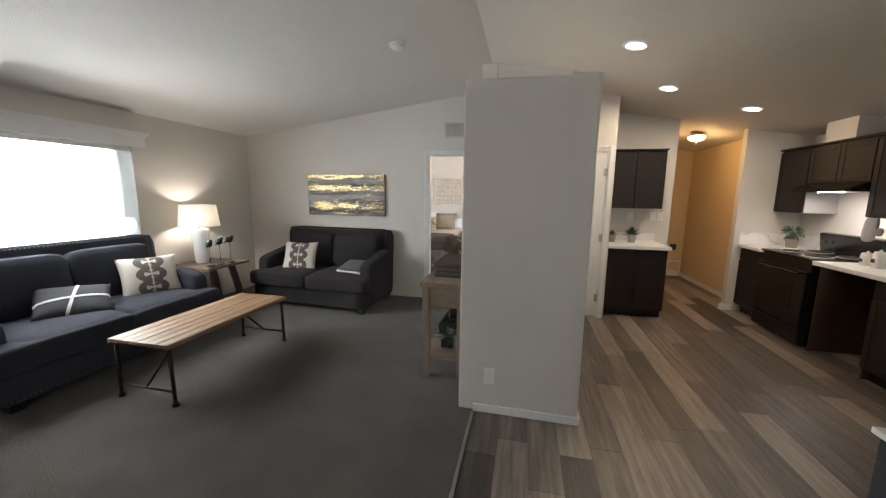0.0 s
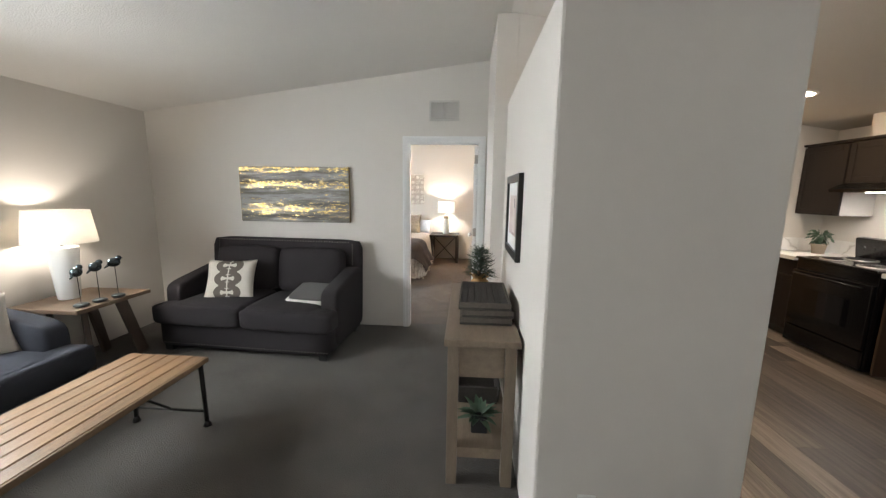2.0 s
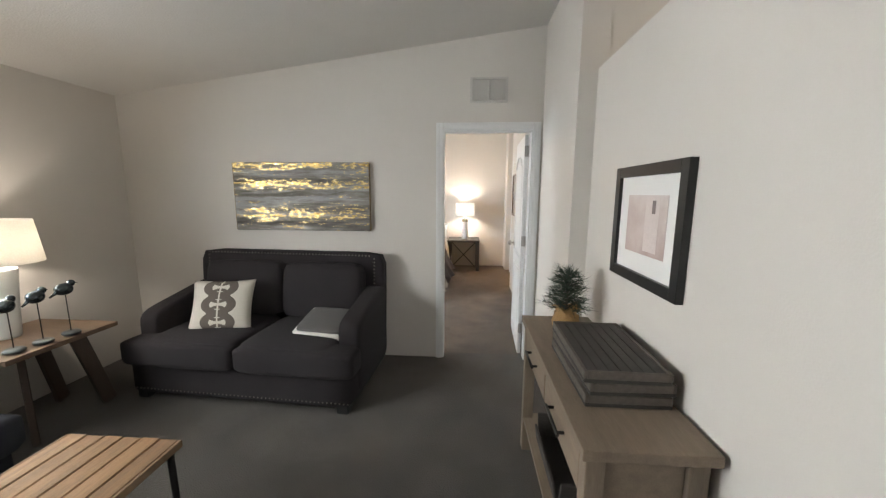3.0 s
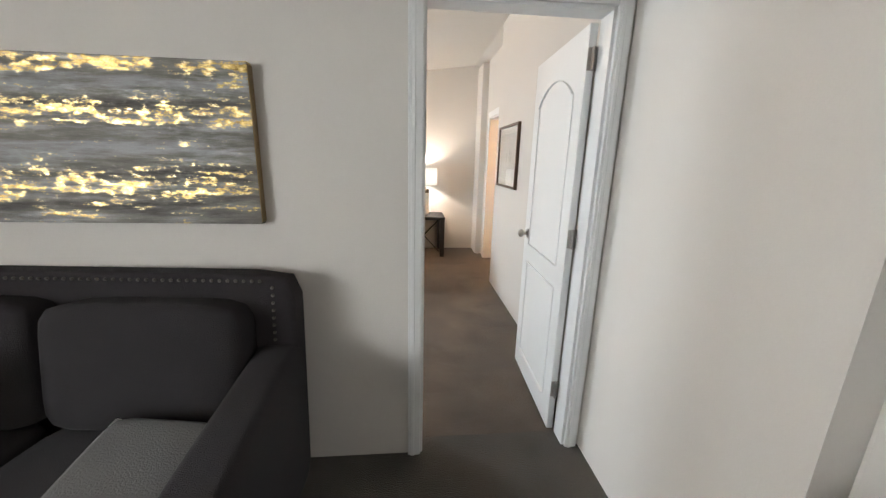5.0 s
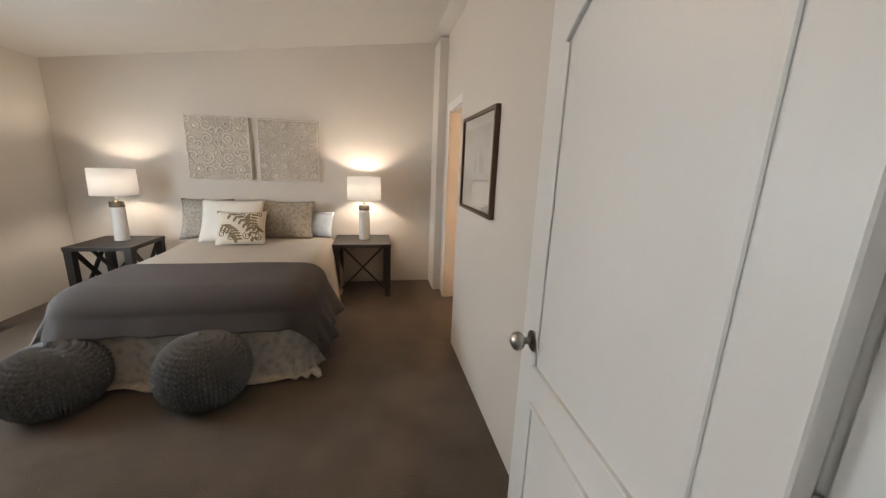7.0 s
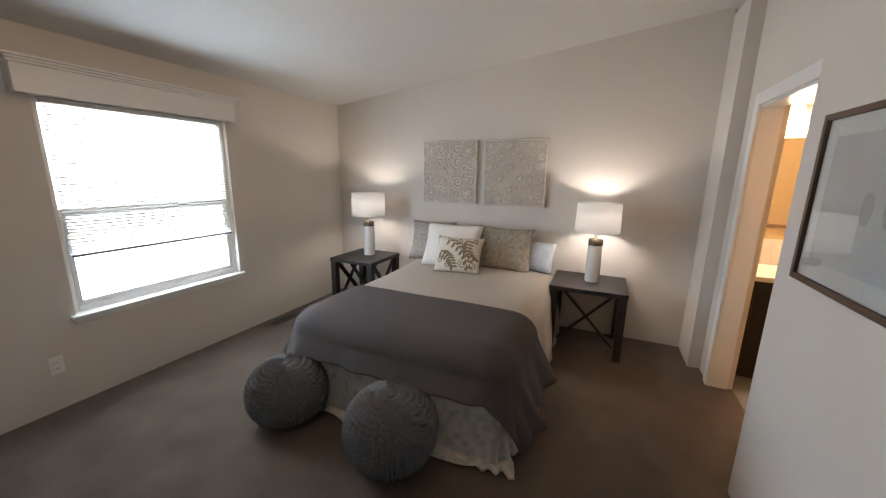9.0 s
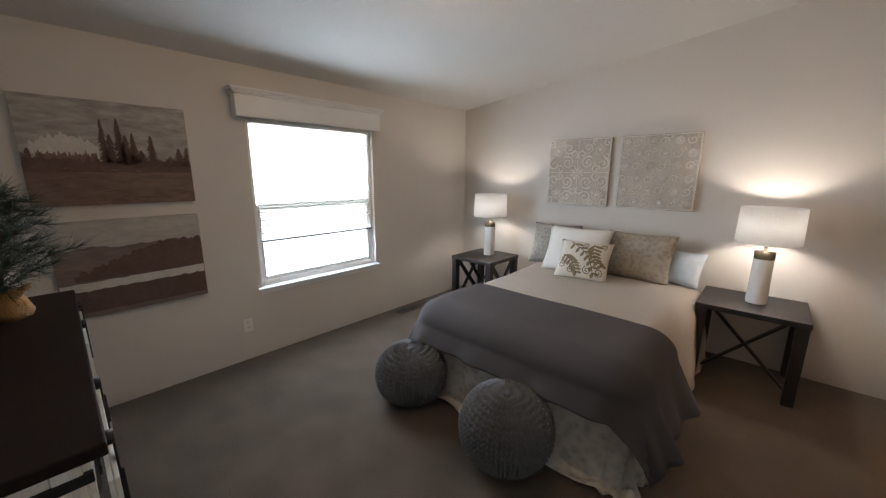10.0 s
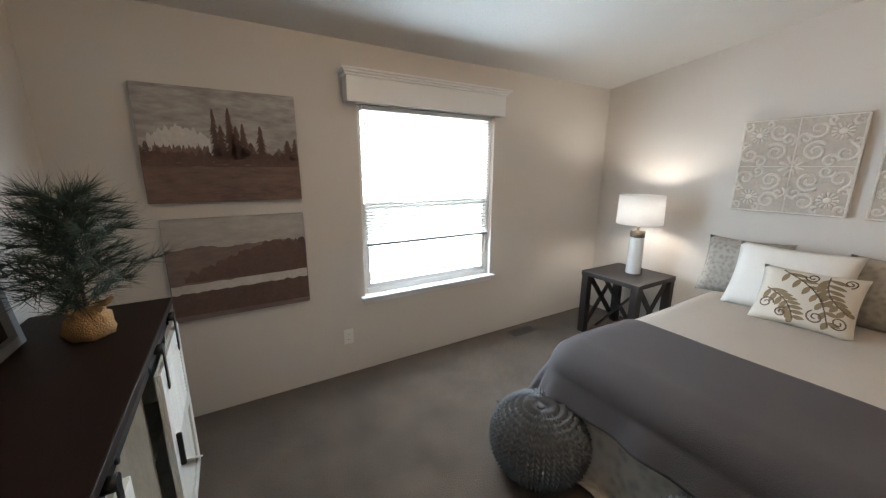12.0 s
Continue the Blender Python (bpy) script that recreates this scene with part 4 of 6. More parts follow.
def pine_sprig(name, m, height, spread, label, seed):
    """A small artificial pine in a burlap wrap: a stem, drooping twigs and many needles."""
    rnd = random.Random(seed)
    p = thing(name, m, label, "plant")
    bm = lathe(bmesh.new(), ((0.001, 0), (0.058, 0.0), (0.068, 0.03), (0.062, 0.07), (0.045, 0.085), (0.064, 0.115), (0.070, 0.12), (0.04, 0.10), (0.001, 0.095)), 22)
    for v in bm.verts:
        a = math.atan2(v.co.y, v.co.x)
        k = 1 + 0.10 * math.sin(5 * a + v.co.z * 40) + 0.06 * math.sin(9 * a)
        v.co.x *= k
        v.co.y *= k
        if v.co.z > 0.1:
            v.co.z += 0.012 * math.sin(4 * a)
    part("burlap_wrap", bm, BURLAP, p, "tan burlap wrap")
    part("stem", rod(bmesh.new(), (0, 0, 0.08), (0.01, 0, height * 0.95), 0.006, 0.002, n=8), mat("twig", (0.07, 0.05, 0.035), 0.8) if "twig" not in bpy.data.materials else bpy.data.materials["twig"], p)
    twigs, needles = bmesh.new(), bmesh.new()
    for i in range(46):
        k = 0.22 + 0.78 * i / 45
        a = i * 2.4 + rnd.uniform(-0.3, 0.3)
        ln = spread * (1.18 - 0.8 * k) * rnd.uniform(0.7, 1.15)
        s0 = Vector((0, 0, height * k * 0.92))
        s1 = s0 + Vector((math.cos(a) * ln * 0.6, math.sin(a) * ln * 0.6, ln * 0.35))
        s2 = s0 + Vector((math.cos(a) * ln, math.sin(a) * ln, ln * rnd.uniform(0.2, 0.55)))
        for q0, q1 in ((s0, s1), (s1, s2)):
            rod(twigs, q0, q1, 0.0022, 0.0016, n=5)
        for j in range(110 if height > 0.4 else 42):
            f = 0.1 + 0.9 * (j / 109 if height > 0.4 else j / 41)
            base_p = s0.lerp(s1, f / 0.6) if f < 0.6 else s1.lerp(s2, (f - 0.6) / 0.4)
            d = (s2 - s0).normalized()
            side = Vector((rnd.uniform(-1, 1), rnd.uniform(-1, 1), rnd.uniform(-0.8, 1))).normalized()
            tip = base_p + (d * 0.75 + side * 0.8).normalized() * rnd.uniform(0.09, 0.19) * height ** 0.8
            o = d.cross(side).normalized() * 0.0015
            vs = [needles.verts.new(x) for x in (base_p + o, base_p - o, tip)]
            needles.faces.new(vs)
    tagged(part("twig_mass", twigs, bpy.data.materials["twig"], p), kind="stuff")
    tagged(part("needle_mass", needles, NEEDLE, p), kind="stuff")
    return p


pine_sprig("pine_plant", pose(-0.19, 4.91, 0.81), 0.31, 0.125, "small artificial pine in burlap wrap on the console", 3)


def rosette(name, m, pot, leaf_len, n, label, seed, square=True, leaf=None, up=0.6):
    """A potted plant of pointed leaves spraying from the middle."""
    rnd = random.Random(seed)
    p = thing(name, m, label, "plant")
    r, h = pot
    if square:
        bm = box(bmesh.new(), (-r, -r, 0), (r, r, h), 0.006, 2)
    else:
        bm = lathe(bmesh.new(), ((0.001, 0), (r * 0.78, 0), (r * 0.8, 0.004), (r, h), (r * 1.05, h), (r * 1.05, h * 0.9), (r * 0.92, h * 0.9), (0.001, h * 0.9)), 24)
    part("pot", bm, POT_BLACK if square else STEEL, p)
    for i in range(n):
        a = i * 2.4 + rnd.uniform(-0.2, 0.2)
        k = i / n
        el = up * (0.35 + 1.1 * (1 - k)) * rnd.uniform(0.8, 1.2)
        ln = leaf_len * rnd.uniform(0.75, 1.1)
        bm = bmesh.new()
        rows = []
        for j in range(6):
            f = j / 5
            wd = leaf_len * 0.12 * (math.sin(math.pi * min(0.98, 0.18 + 0.8 * f)))
            out = ln * f * math.cos(el)
            zz = h * 0.85 + ln * (math.sin(el) * f - 0.28 * f * f)
            c = Vector((math.cos(a) * out, math.sin(a) * out, zz))
            sd = Vector((-math.sin(a), math.cos(a), 0)) * wd
            rows.append([bm.verts.new(c + sd), bm.verts.new(c - Vector((0, 0, wd * 0.5))), bm.verts.new(c - sd)])
        for q0, q1 in zip(rows, rows[1:]):
            for e in (0, 1):
                f = bm.faces.new((q0[e], q0[e + 1], q1[e + 1], q1[e]))
                f.smooth = True
        part("leaf", bm, leaf or SUCCULENT, p)
    return p


rosette("potted_plant", pose(-0.20, 4.16, 0.2122), (0.045, 0.09), 0.15, 26, "spiky green plant in a square black pot on shelf", 5)
tray = thing("serving_tray", pose(-0.20, 4.62, 0.2122, 0, 0, 0), "dark slatted wooden basket on the console shelf", "basket")
part("tray_bottom", one((-0.12, -0.20, 0), (0.12, 0.20, 0.012), 0.003), TRAYWOOD, tray)
for s in (-1, 1):
    bm = box(bmesh.new(), (-0.12, -0.008, 0), (0.12, 0.008, 0.13), 0.004, 2)
    bmesh.ops.transform(bm, matrix=pose(0, s * 0.21, 0.0, -s * 14), verts=bm.verts)
    part("end_board", bm, TRAYWOOD, tray)
    bm = box(bmesh.new(), (-0.006, -0.20, 0), (0.006, 0.20, 0.09), 0.003, 2)
    bmesh.ops.transform(bm, matrix=pose(s * 0.125, 0, 0.0, 0, s * 8), verts=bm.verts)
    part("side_board", bm, TRAYWOOD, tray)


def framed(name, m, w, h, fw, depth, frame_mat, matw, art, label, glazed=False):
    """A framed print facing local -y, centred on its place on the wall."""
    f = thing(name, m, label, "picture")
    hw, hh = w / 2, h / 2
    for a, b in (((-hw, -depth, -hh), (-hw + fw, -0.001, hh)), ((hw - fw, -depth, -hh), (hw, -0.001, hh)), ((-hw + fw, -depth, hh - fw), (hw - fw, -0.001, hh)), ((-hw + fw, -depth, -hh), (hw - fw, -0.001, -hh + fw))):
        part("frame_side", one(a, b, 0.002), frame_mat, f)
    part("mat_board", one((-hw + fw, -depth * 0.5, -hh + fw), (hw - fw, -0.002, hh - fw)), MATBOARD, f, "white mat board")
    if art:
        part("print", one((-hw + fw + matw, -depth * 0.5 - 0.0015, -hh + fw + matw * 1.05), (hw - fw - matw, -depth * 0.5 - 0.0003, hh - fw - matw)), art, f)
    if glazed:
        part("glazing", one((-hw + fw, -depth * 0.62 - 0.0015, -hh + fw), (hw - fw, -depth * 0.62, hh - fw)), GLASS, f, "clear glass")
    return f


def misty(name, lo, mid, hi):
    m, b = base(name, 0.6)
    vec, x, y, z = coords(m)
    n = calc(m, "ADD", calc(m, "MULTIPLY", noise_of(m, vec, 5, 5), 0.8), calc(m, "MULTIPLY", z, 1.1))
    m.node_tree.links.new(ramp(m, n, ((0.25, lo), (0.45, mid), (0.62, hi))), b.inputs["Base Color"])
    return m


art1 = framed("framed_print", pose(0.0, 4.526, 1.385, 0, 0, -90), 0.55, 0.48, 0.045, 0.028, FRAMEBLACK, 0.075, misty("door_print", (0.42, 0.31, 0.28), (0.56, 0.47, 0.44), (0.64, 0.58, 0.55)), "black framed print with wide white mat")
part("painted_door", one((0.0, -0.0162, -0.10), (0.10, -0.0156, 0.12)), mat("print_pale", (0.62, 0.54, 0.51), 0.7), art1)
part("painted_window", one((0.05, -0.0168, 0.05), (0.075, -0.0164, 0.10)), mat("print_dark", (0.20, 0.16, 0.15), 0.7), art1)


# ---- kitchen ----
COUNTER = mat("white_laminate", (0.70, 0.69, 0.67), 0.35, var=0.05, scale=6, grain=0.03, bump=0.02)
BLACKGLOSS = mat("black_enamel", (0.006, 0.006, 0.007), 0.22, var=0.05, grain=0.02, bump=0)
BROWNPANEL = mat("brown_board", (0.062, 0.034, 0.019), 0.6, var=0.25, stretch=(6, 6, 1))
FIXTURE = mat("fixture_white", (0.9, 0.88, 0.84), 0.4, bump=0)
LIT = mat("lit_lens", (1.0, 0.92, 0.80), 0.5, var=0, grain=0, bump=0, glow=14.0)
LIT_WARM = mat("lit_glass_warm", (1.0, 0.80, 0.46), 0.4, var=0, grain=0, bump=0, glow=12.0)
LIT_HOOD = mat("lit_hood_lens", (1.0, 0.97, 0.92), 0.4, var=0, grain=0, bump=0, glow=10.0)


def marble(name):
    m, b = base(name, 0.25)
    vec, x, y, z = coords(m)
    v = calc(m, "ABSOLUTE", calc(m, "SUBTRACT", noise_of(m, vec, 1.7, 4, None, 0.5), 0.5))
    m.node_tree.links.new(ramp(m, v, ((0.0, (0.50, 0.48, 0.45)), (0.015, (0.70, 0.685, 0.66)), (0.08, (0.76, 0.75, 0.73)))), b.inputs["Base Color"])
    return m


MARBLE = marble("marble_tile")


def panel_door(parent, a, b, axis, out, name="door", handle=None):
    """A slab door or drawer front with a raised rim; axis: the one along which it faces, out: its sign."""
    t = 0.02
    lo, hi = list(a), list(b)
    lo[axis], hi[axis] = sorted((a[axis], a[axis] + out * t))
    d = part(name, box(bmesh.new(), lo, hi, 0.004, 2), CABINET, parent)
    i = 1 - axis
    f = hi[axis] if out > 0 else lo[axis]
    if b[2] - a[2] > 0.25:
        for p, q in (((a[i], a[2]), (a[i] + 0.055, b[2])), ((b[i] - 0.055, a[2]), (b[i], b[2])), ((a[i] + 0.0555, a[2]), (b[i] - 0.0555, a[2] + 0.055)), ((a[i] + 0.0555, b[2] - 0.055), (b[i] - 0.0555, b[2]))):
            l0, h0 = [0, 0, p[1]], [0, 0, q[1]]
            l0[i], h0[i] = p[0], q[0]
            l0[axis], h0[axis] = sorted((f + out * 0.0005, f + out * 0.006))
            part("door_rim", box(bmesh.new(), l0, h0, 0.002, 1), CABINET, d)
    return d


def base_cabinet(m, w, depth, doors, label, drawers=True, h=0.865):
    """A base cabinet facing local -y, its back on y = 0."""
    c = thing("base_cabinet", m, label, "cabinet", "kitchen cabinets")
    part("body", one((-w / 2, -depth + 0.02, 0.10), (w / 2, -0.002, h)), CABINET, c)
    part("toe_kick", one((-w / 2, -depth + 0.085, 0), (w / 2, -0.002, 0.0995)), FRAMEBLACK, c)
    dw = w / doors
    for i in range(doors):
        x0, x1 = -w / 2 + i * dw + 0.006, -w / 2 + (i + 1) * dw - 0.006
        if drawers:
            panel_door(c, (x0, -depth + 0.0195, 0.705), (x1, 0, h - 0.012), 1, -1, "drawer")
        panel_door(c, (x0, -depth + 0.0195, 0.115), (x1, 0, 0.693 if drawers else h - 0.012), 1, -1)
    return c


def wall_cabinet(m, w, depth, z0, z1, doors, label):
    c = thing("wall_cabinet", m, label, "cabinet", "kitchen cabinets")
    part("body", one((-w / 2, -depth + 0.02, z0), (w / 2, -0.002, z1)), CABINET, c)
    dw = w / doors
    for i in range(doors):
        panel_door(c, (-w / 2 + i * dw + 0.004, -depth + 0.0195, z0 + 0.004), (-w / 2 + (i + 1) * dw - 0.004, 0, z1 - 0.02), 1, -1)
    bm = box(bmesh.new(), (-w / 2 - 0.012, -depth - 0.012, z1 + 0.0005), (w / 2 + 0.012, -0.002, z1 + 0.022), 0.005, 2)
    part("crown_moulding", bm, CABINET, c)
    return c


base_cabinet(pose(1.755, 6.682, 0), 0.70, 0.62, 2, "dark brown base cabinet with two doors and drawers")
wall_cabinet(pose(1.755, 6.682, 0), 0.68, 0.30, 1.352, 2.075, 2, "dark brown two-door wall cabinet above a counter")
top1 = thing("countertop", pose(1.765, 6.682, 0.866), "white laminate countertop on the small cabinet", "countertop")
part("slab", one((-0.363, -0.655, 0), (0.363, -0.002, 0.04), 0.006), COUNTER, top1)
for i in range(4):
    part("backsplash_tile", one((-0.363 + i * 0.1815 + 0.001, -0.012, 0.041), (-0.363 + (i + 1) * 0.1815 - 0.001, -0.002, 0.145), 0.002), MARBLE, top1)
rosette("potted_plant", pose(1.535, 6.40, 0.906), (0.048, 0.10), 0.11, 22, "small green herb in a metal pot on the counter", 11, False, up=1.0)
rosette("potted_plant", pose(1.78, 6.42, 0.906), (0.052, 0.105), 0.17, 26, "feathery green herb in a metal pot on the counter", 12, False, up=1.1)

# run along the east wall, fronts facing west
E90 = -90


def east(y):
    return pose(XE, y, 0, 0, 0, E90)


base_cabinet(east(6.486), 0.48, 0.63, 1, "dark brown base cabinet beside the stove")
base_cabinet(east(4.40), 0.90, 0.63, 2, "dark brown two-door base cabinet along the wall")
base_cabinet(east(3.49), 0.90, 0.63, 2, "dark brown two-door base cabinet along the wall")
corner_cab = wall_cabinet(east(6.486), 0.48, 0.33, 1.335, 2.075, 1, "dark brown single-door wall cabinet in the corner")
part("end_panel", one((0.2405, -0.318, 1.337), (0.2455, -0.006, 1.574), 0.001), mat("grey_melamine", (0.42, 0.40, 0.38), 0.5, var=0.05), corner_cab, "plain grey end panel")
wall_cabinet(east(5.845), 0.78, 0.33, 1.665, 2.075, 2, "short dark brown wall cabinet over the range hood")
wall_cabinet(east(5.02), 0.86, 0.33, 1.335, 2.075, 2, "dark brown two-door wall cabinet beside the hood")
wall_cabinet(east(4.14), 0.88, 0.33, 1.335, 2.075, 2, "dark brown two-door wall cabinet along the wall")
solid("duct_chase", one((3.50, 5.72, 2.10), (XE - 0.001, 6.10, top(3.5) - 0.004)), WALL, "painted duct box between hood cabinet and ceiling", "duct")
# space left for a dishwasher, lined with brown board
bay = thing("dishwasher_bay", pose(XE, 5.155, 0), "empty brown board bay under the counter", "cabinet")
part("back_panel", one((-0.15, -0.29, 0), (-0.13, 0.29, 0.864)), BROWNPANEL, bay)
for s in (-1, 1):
    part("side_panel", one((-0.60, s * 0.291 - 0.008, 0), (-0.151, s * 0.291 + 0.008, 0.864)), BROWNPANEL, bay)
for y0, y1, nm in ((6.247, 6.73, "white laminate countertop in the corner by the stove"), (3.03, 5.452, "long white laminate countertop along the east wall")):
    t = thing("countertop", pose(XE, (y0 + y1) / 2, 0.866), nm, "countertop")
    hl = (y1 - y0) / 2
    part("slab", one((-0.675, -hl, 0), (-0.002, hl, 0.04), 0.006), COUNTER, t)
    n = max(2, round(2 * hl / 0.3))
    for i in range(n):
        part("backsplash_tile", one((-0.012, -hl + i * 2 * hl / n + 0.001, 0.041), (-0.002, -hl + (i + 1) * 2 * hl / n - 0.001, 0.19), 0.002), MARBLE, t)
    if y1 > 6:
        for i in range(3):
            part("side_tile", one((-0.665 + i * 0.216 + 0.001, hl - 0.0002, 0.041), (-0.665 + (i + 1) * 0.216 - 0.001, hl + 0.009, 0.19), 0.002), MARBLE, t)

stove = thing("electric_range", pose(XE, 5.85, 0), "glossy black electric range with coil burners", "stove")
part("body", one((-0.655, -0.378, 0.02), (-0.03, 0.378, 0.895), 0.006), BLACKGLOSS, stove)
od = part("oven_door", one((-0.69, -0.372, 0.21), (-0.6555, 0.372, 0.79), 0.008), BLACKGLOSS, stove)
bm = rod(bmesh.new(), (-0.725, -0.33, 0.755), (-0.725, 0.33, 0.755), 0.012)
for s in (-1, 1):
    rod(bm, (-0.725, s * 0.31, 0.755), (-0.69, s * 0.31, 0.755), 0.009)
part("handle", bm, BLACKGLOSS, od)
part("oven_window", one((-0.6925, -0.22, 0.36), (-0.6903, 0.22, 0.62), 0.001), mat("oven_glass", (0.004, 0.004, 0.005), 0.05, bump=0), od)
part("storage_drawer", one((-0.685, -0.372, 0.03), (-0.6555, 0.372, 0.20), 0.006), BLACKGLOSS, stove)
part("cooktop", one((-0.68, -0.378, 0.8955), (-0.03, 0.378, 0.918), 0.008), BLACKGLOSS, stove)
for x0, y0, r in ((-0.50, -0.19, 0.10), (-0.50, 0.19, 0.075), (-0.24, -0.19, 0.075), (-0.24, 0.19, 0.10)):
    bm = lathe(bmesh.new(), ((r + 0.02, 0.9185), (r + 0.02, 0.924), (r, 0.924), (r - 0.004, 0.9185)), 28, (x0, y0, 0))
    bn = part("drip_ring", bm, STEEL, stove, "chrome drip ring")
    bm = bmesh.new()
    for j in range(4):
        rr = r * (0.28 + 0.22 * j)
        prev = None
        for i in range(25):
            a = 2 * math.pi * i / 24
            q = Vector((x0 + rr * math.cos(a), y0 + rr * math.sin(a), 0.928))
            if prev is not None:
                rod(bm, prev, q, 0.0045, n=6, caps=False)
            prev = q
    part("coil", bm, IRON, bn)
bm = box(bmesh.new(), (-0.075, -0.378, 0.0), (0.0, 0.378, 0.215), 0.012, 3)
bmesh.ops.transform(bm, matrix=pose(-0.035, 0, 0.919, 0, -8), verts=bm.verts)
part("backguard", bm, BLACKGLOSS, stove)
for y0 in (-0.30, -0.21, 0.21, 0.30):
    bm = bmesh.new()
    rod(bm, (-0.110, y0, 1.03), (-0.132, y0, 1.027), 0.021, 0.018)
    part("knob", bm, BLACKGLOSS, stove)
part("clock_panel", one((-0.1235, -0.09, 1.02), (-0.112, 0.09, 1.065), 0.002), mat("clock_glass", (0.02, 0.022, 0.025), 0.08, bump=0), stove)

hood = thing("range_hood", pose(XE, 5.845, 1.575), "black under-cabinet range hood with its lamp lit", "range hood")
bm = bmesh.new()
prof = ((-0.002, 0), (-0.47, 0), (-0.48, 0.03), (-0.345, 0.088), (-0.002, 0.088))
for y0 in (-0.385, 0.385):
    vs = [bm.verts.new((x, y0, z)) for x, z in prof]
    bm.faces.new(vs)
bm.verts.ensure_lookup_table()
for i in range(5):
    bm.faces.new([bm.verts[i], bm.verts[(i + 1) % 5], bm.verts[5 + (i + 1) % 5], bm.verts[5 + i]])
part("canopy", bm, BLACKGLOSS, hood)
part("lamp_lens", one((-0.40, -0.12, -0.008), (-0.32, 0.12, -0.0005), 0.003), LIT_HOOD, hood, "lit lamp lens")
part("filter", one((-0.30, -0.25, -0.006), (-0.08, 0.25, -0.0005), 0.002), STEEL, hood)

leaflet = thing("hanging_mitt", pose(3.60, 5.52, 1.24, 0, 8, 20), "grey oven mitt hanging under the wall cabinet", "oven mitt")
part("mitt", cushion(bmesh.new(), (-0.015, -0.055, -0.14), (0.015, 0.055, 0.115), 3.2, cuts=6), mat("grey_quilt", (0.22, 0.21, 0.20), 0.9), leaflet)
part("thumb", cushion(bmesh.new(), (-0.012, -0.10, -0.08), (0.012, -0.045, 0.0), 2.6, cuts=5), bpy.data.materials["grey_quilt"], leaflet)
part("loop", rod(bmesh.new(), (0, 0.0, 0.11), (0, 0.0, 0.165), 0.004, n=8), bpy.data.materials["grey_quilt"], leaflet)

bushy = thing("potted_plant", pose(3.60, 6.50, 0.906), "bushy green plant in a tan pot on the counter", "plant")
part("pot", lathe(bmesh.new(), ((0.001, 0), (0.05, 0), (0.066, 0.11), (0.07, 0.11), (0.07, 0.10), (0.001, 0.095)), 24), mat("tan_pot", (0.33, 0.27, 0.21), 0.7), bushy)
rnd = random.Random(21)
bm = bmesh.new()
for i in range(150):
    d = Vector((rnd.gauss(0, 1), rnd.gauss(0, 1), rnd.gauss(0.35, 0.8))).normalized()
    c = Vector((0, 0, 0.18)) + Vector((d.x * 0.11, d.y * 0.11, d.z * 0.09)) * rnd.uniform(0.5, 1.05)
    n1 = d.cross(Vector((rnd.uniform(-1, 1), rnd.uniform(-1, 1), 1))).normalized()
    n2 = d.lerp(Vector((0, 0, -1)), 0.4).normalized()
    s = rnd.uniform(0.018, 0.03)
    vs = [bm.verts.new(c + v) for v in (-n2 * s, n1 * s * 0.6, n2 * s, -n1 * s * 0.6)]
    bm.faces.new(vs)
part("foliage", bm, SUCCULENT, bushy)
part("stems", rod(bmesh.new(), (0, 0, 0.09), (0, 0, 0.19), 0.02, 0.03, n=8), SUCCULENT, bushy)

for i, (jx, jy, jh) in enumerate(((3.45, 5.30, 0.10), (3.44, 5.17, 0.13))):
    jar = thing("canister", pose(jx, jy, 0.906), "white ceramic canister with a dark label on the counter", "canister", "kitchen canisters")
    part("jar", lathe(bmesh.new(), ((0.001, 0), (0.042, 0), (0.045, 0.006), (0.045, jh - 0.01), (0.038, jh), (0.001, jh)), 24), CERAMIC, jar)
    part("lid", lathe(bmesh.new(), ((0.040, jh + 0.0005), (0.040, jh + 0.012), (0.010, jh + 0.018), (0.010, jh + 0.03), (0.001, jh + 0.032)), 20), CERAMIC, jar)
    part("label_plate", one((-0.0475, -0.018, jh * 0.35), (-0.0455, 0.018, jh * 0.62)), FRAMEBLACK, jar)

# island corner near the walk
island = thing("kitchen_island", pose(1.33, 2.43, 0), "kitchen island with white top and near-black panels", "island")
part("body", one((0.012, -1.75, 0.0), (0.95, -0.012, 0.885), 0.004), mat("island_panel", (0.020, 0.021, 0.026), 0.45), island)
part("countertop", one((0, -1.80, 0.8855), (1.0, 0, 0.903), 0.004), COUNTER, island)

# lights on the sloped kitchen ceiling
for dx, dy in ((1.18, 4.56), (1.74, 5.5), (2.68, 5.89)):
    dl = thing("recessed_light", pose(dx, dy, top(dx), 0, math.degrees(math.atan(0.155)), 0), "round white recessed ceiling light, switched on", "ceiling light", "kitchen downlights")
    part("trim_ring", lathe(bmesh.new(), ((0.095, -0.0005), (0.093, -0.008), (0.072, -0.010), (0.070, -0.004), (0.070, -0.0005)), 32), FIXTURE, dl)
    lens = part("lens", lathe(bmesh.new(), ((0.0695, -0.003), (0.04, -0.006), (0.001, -0.007)), 28), LIT, dl, "glowing lens")
    lens.visible_shadow = False

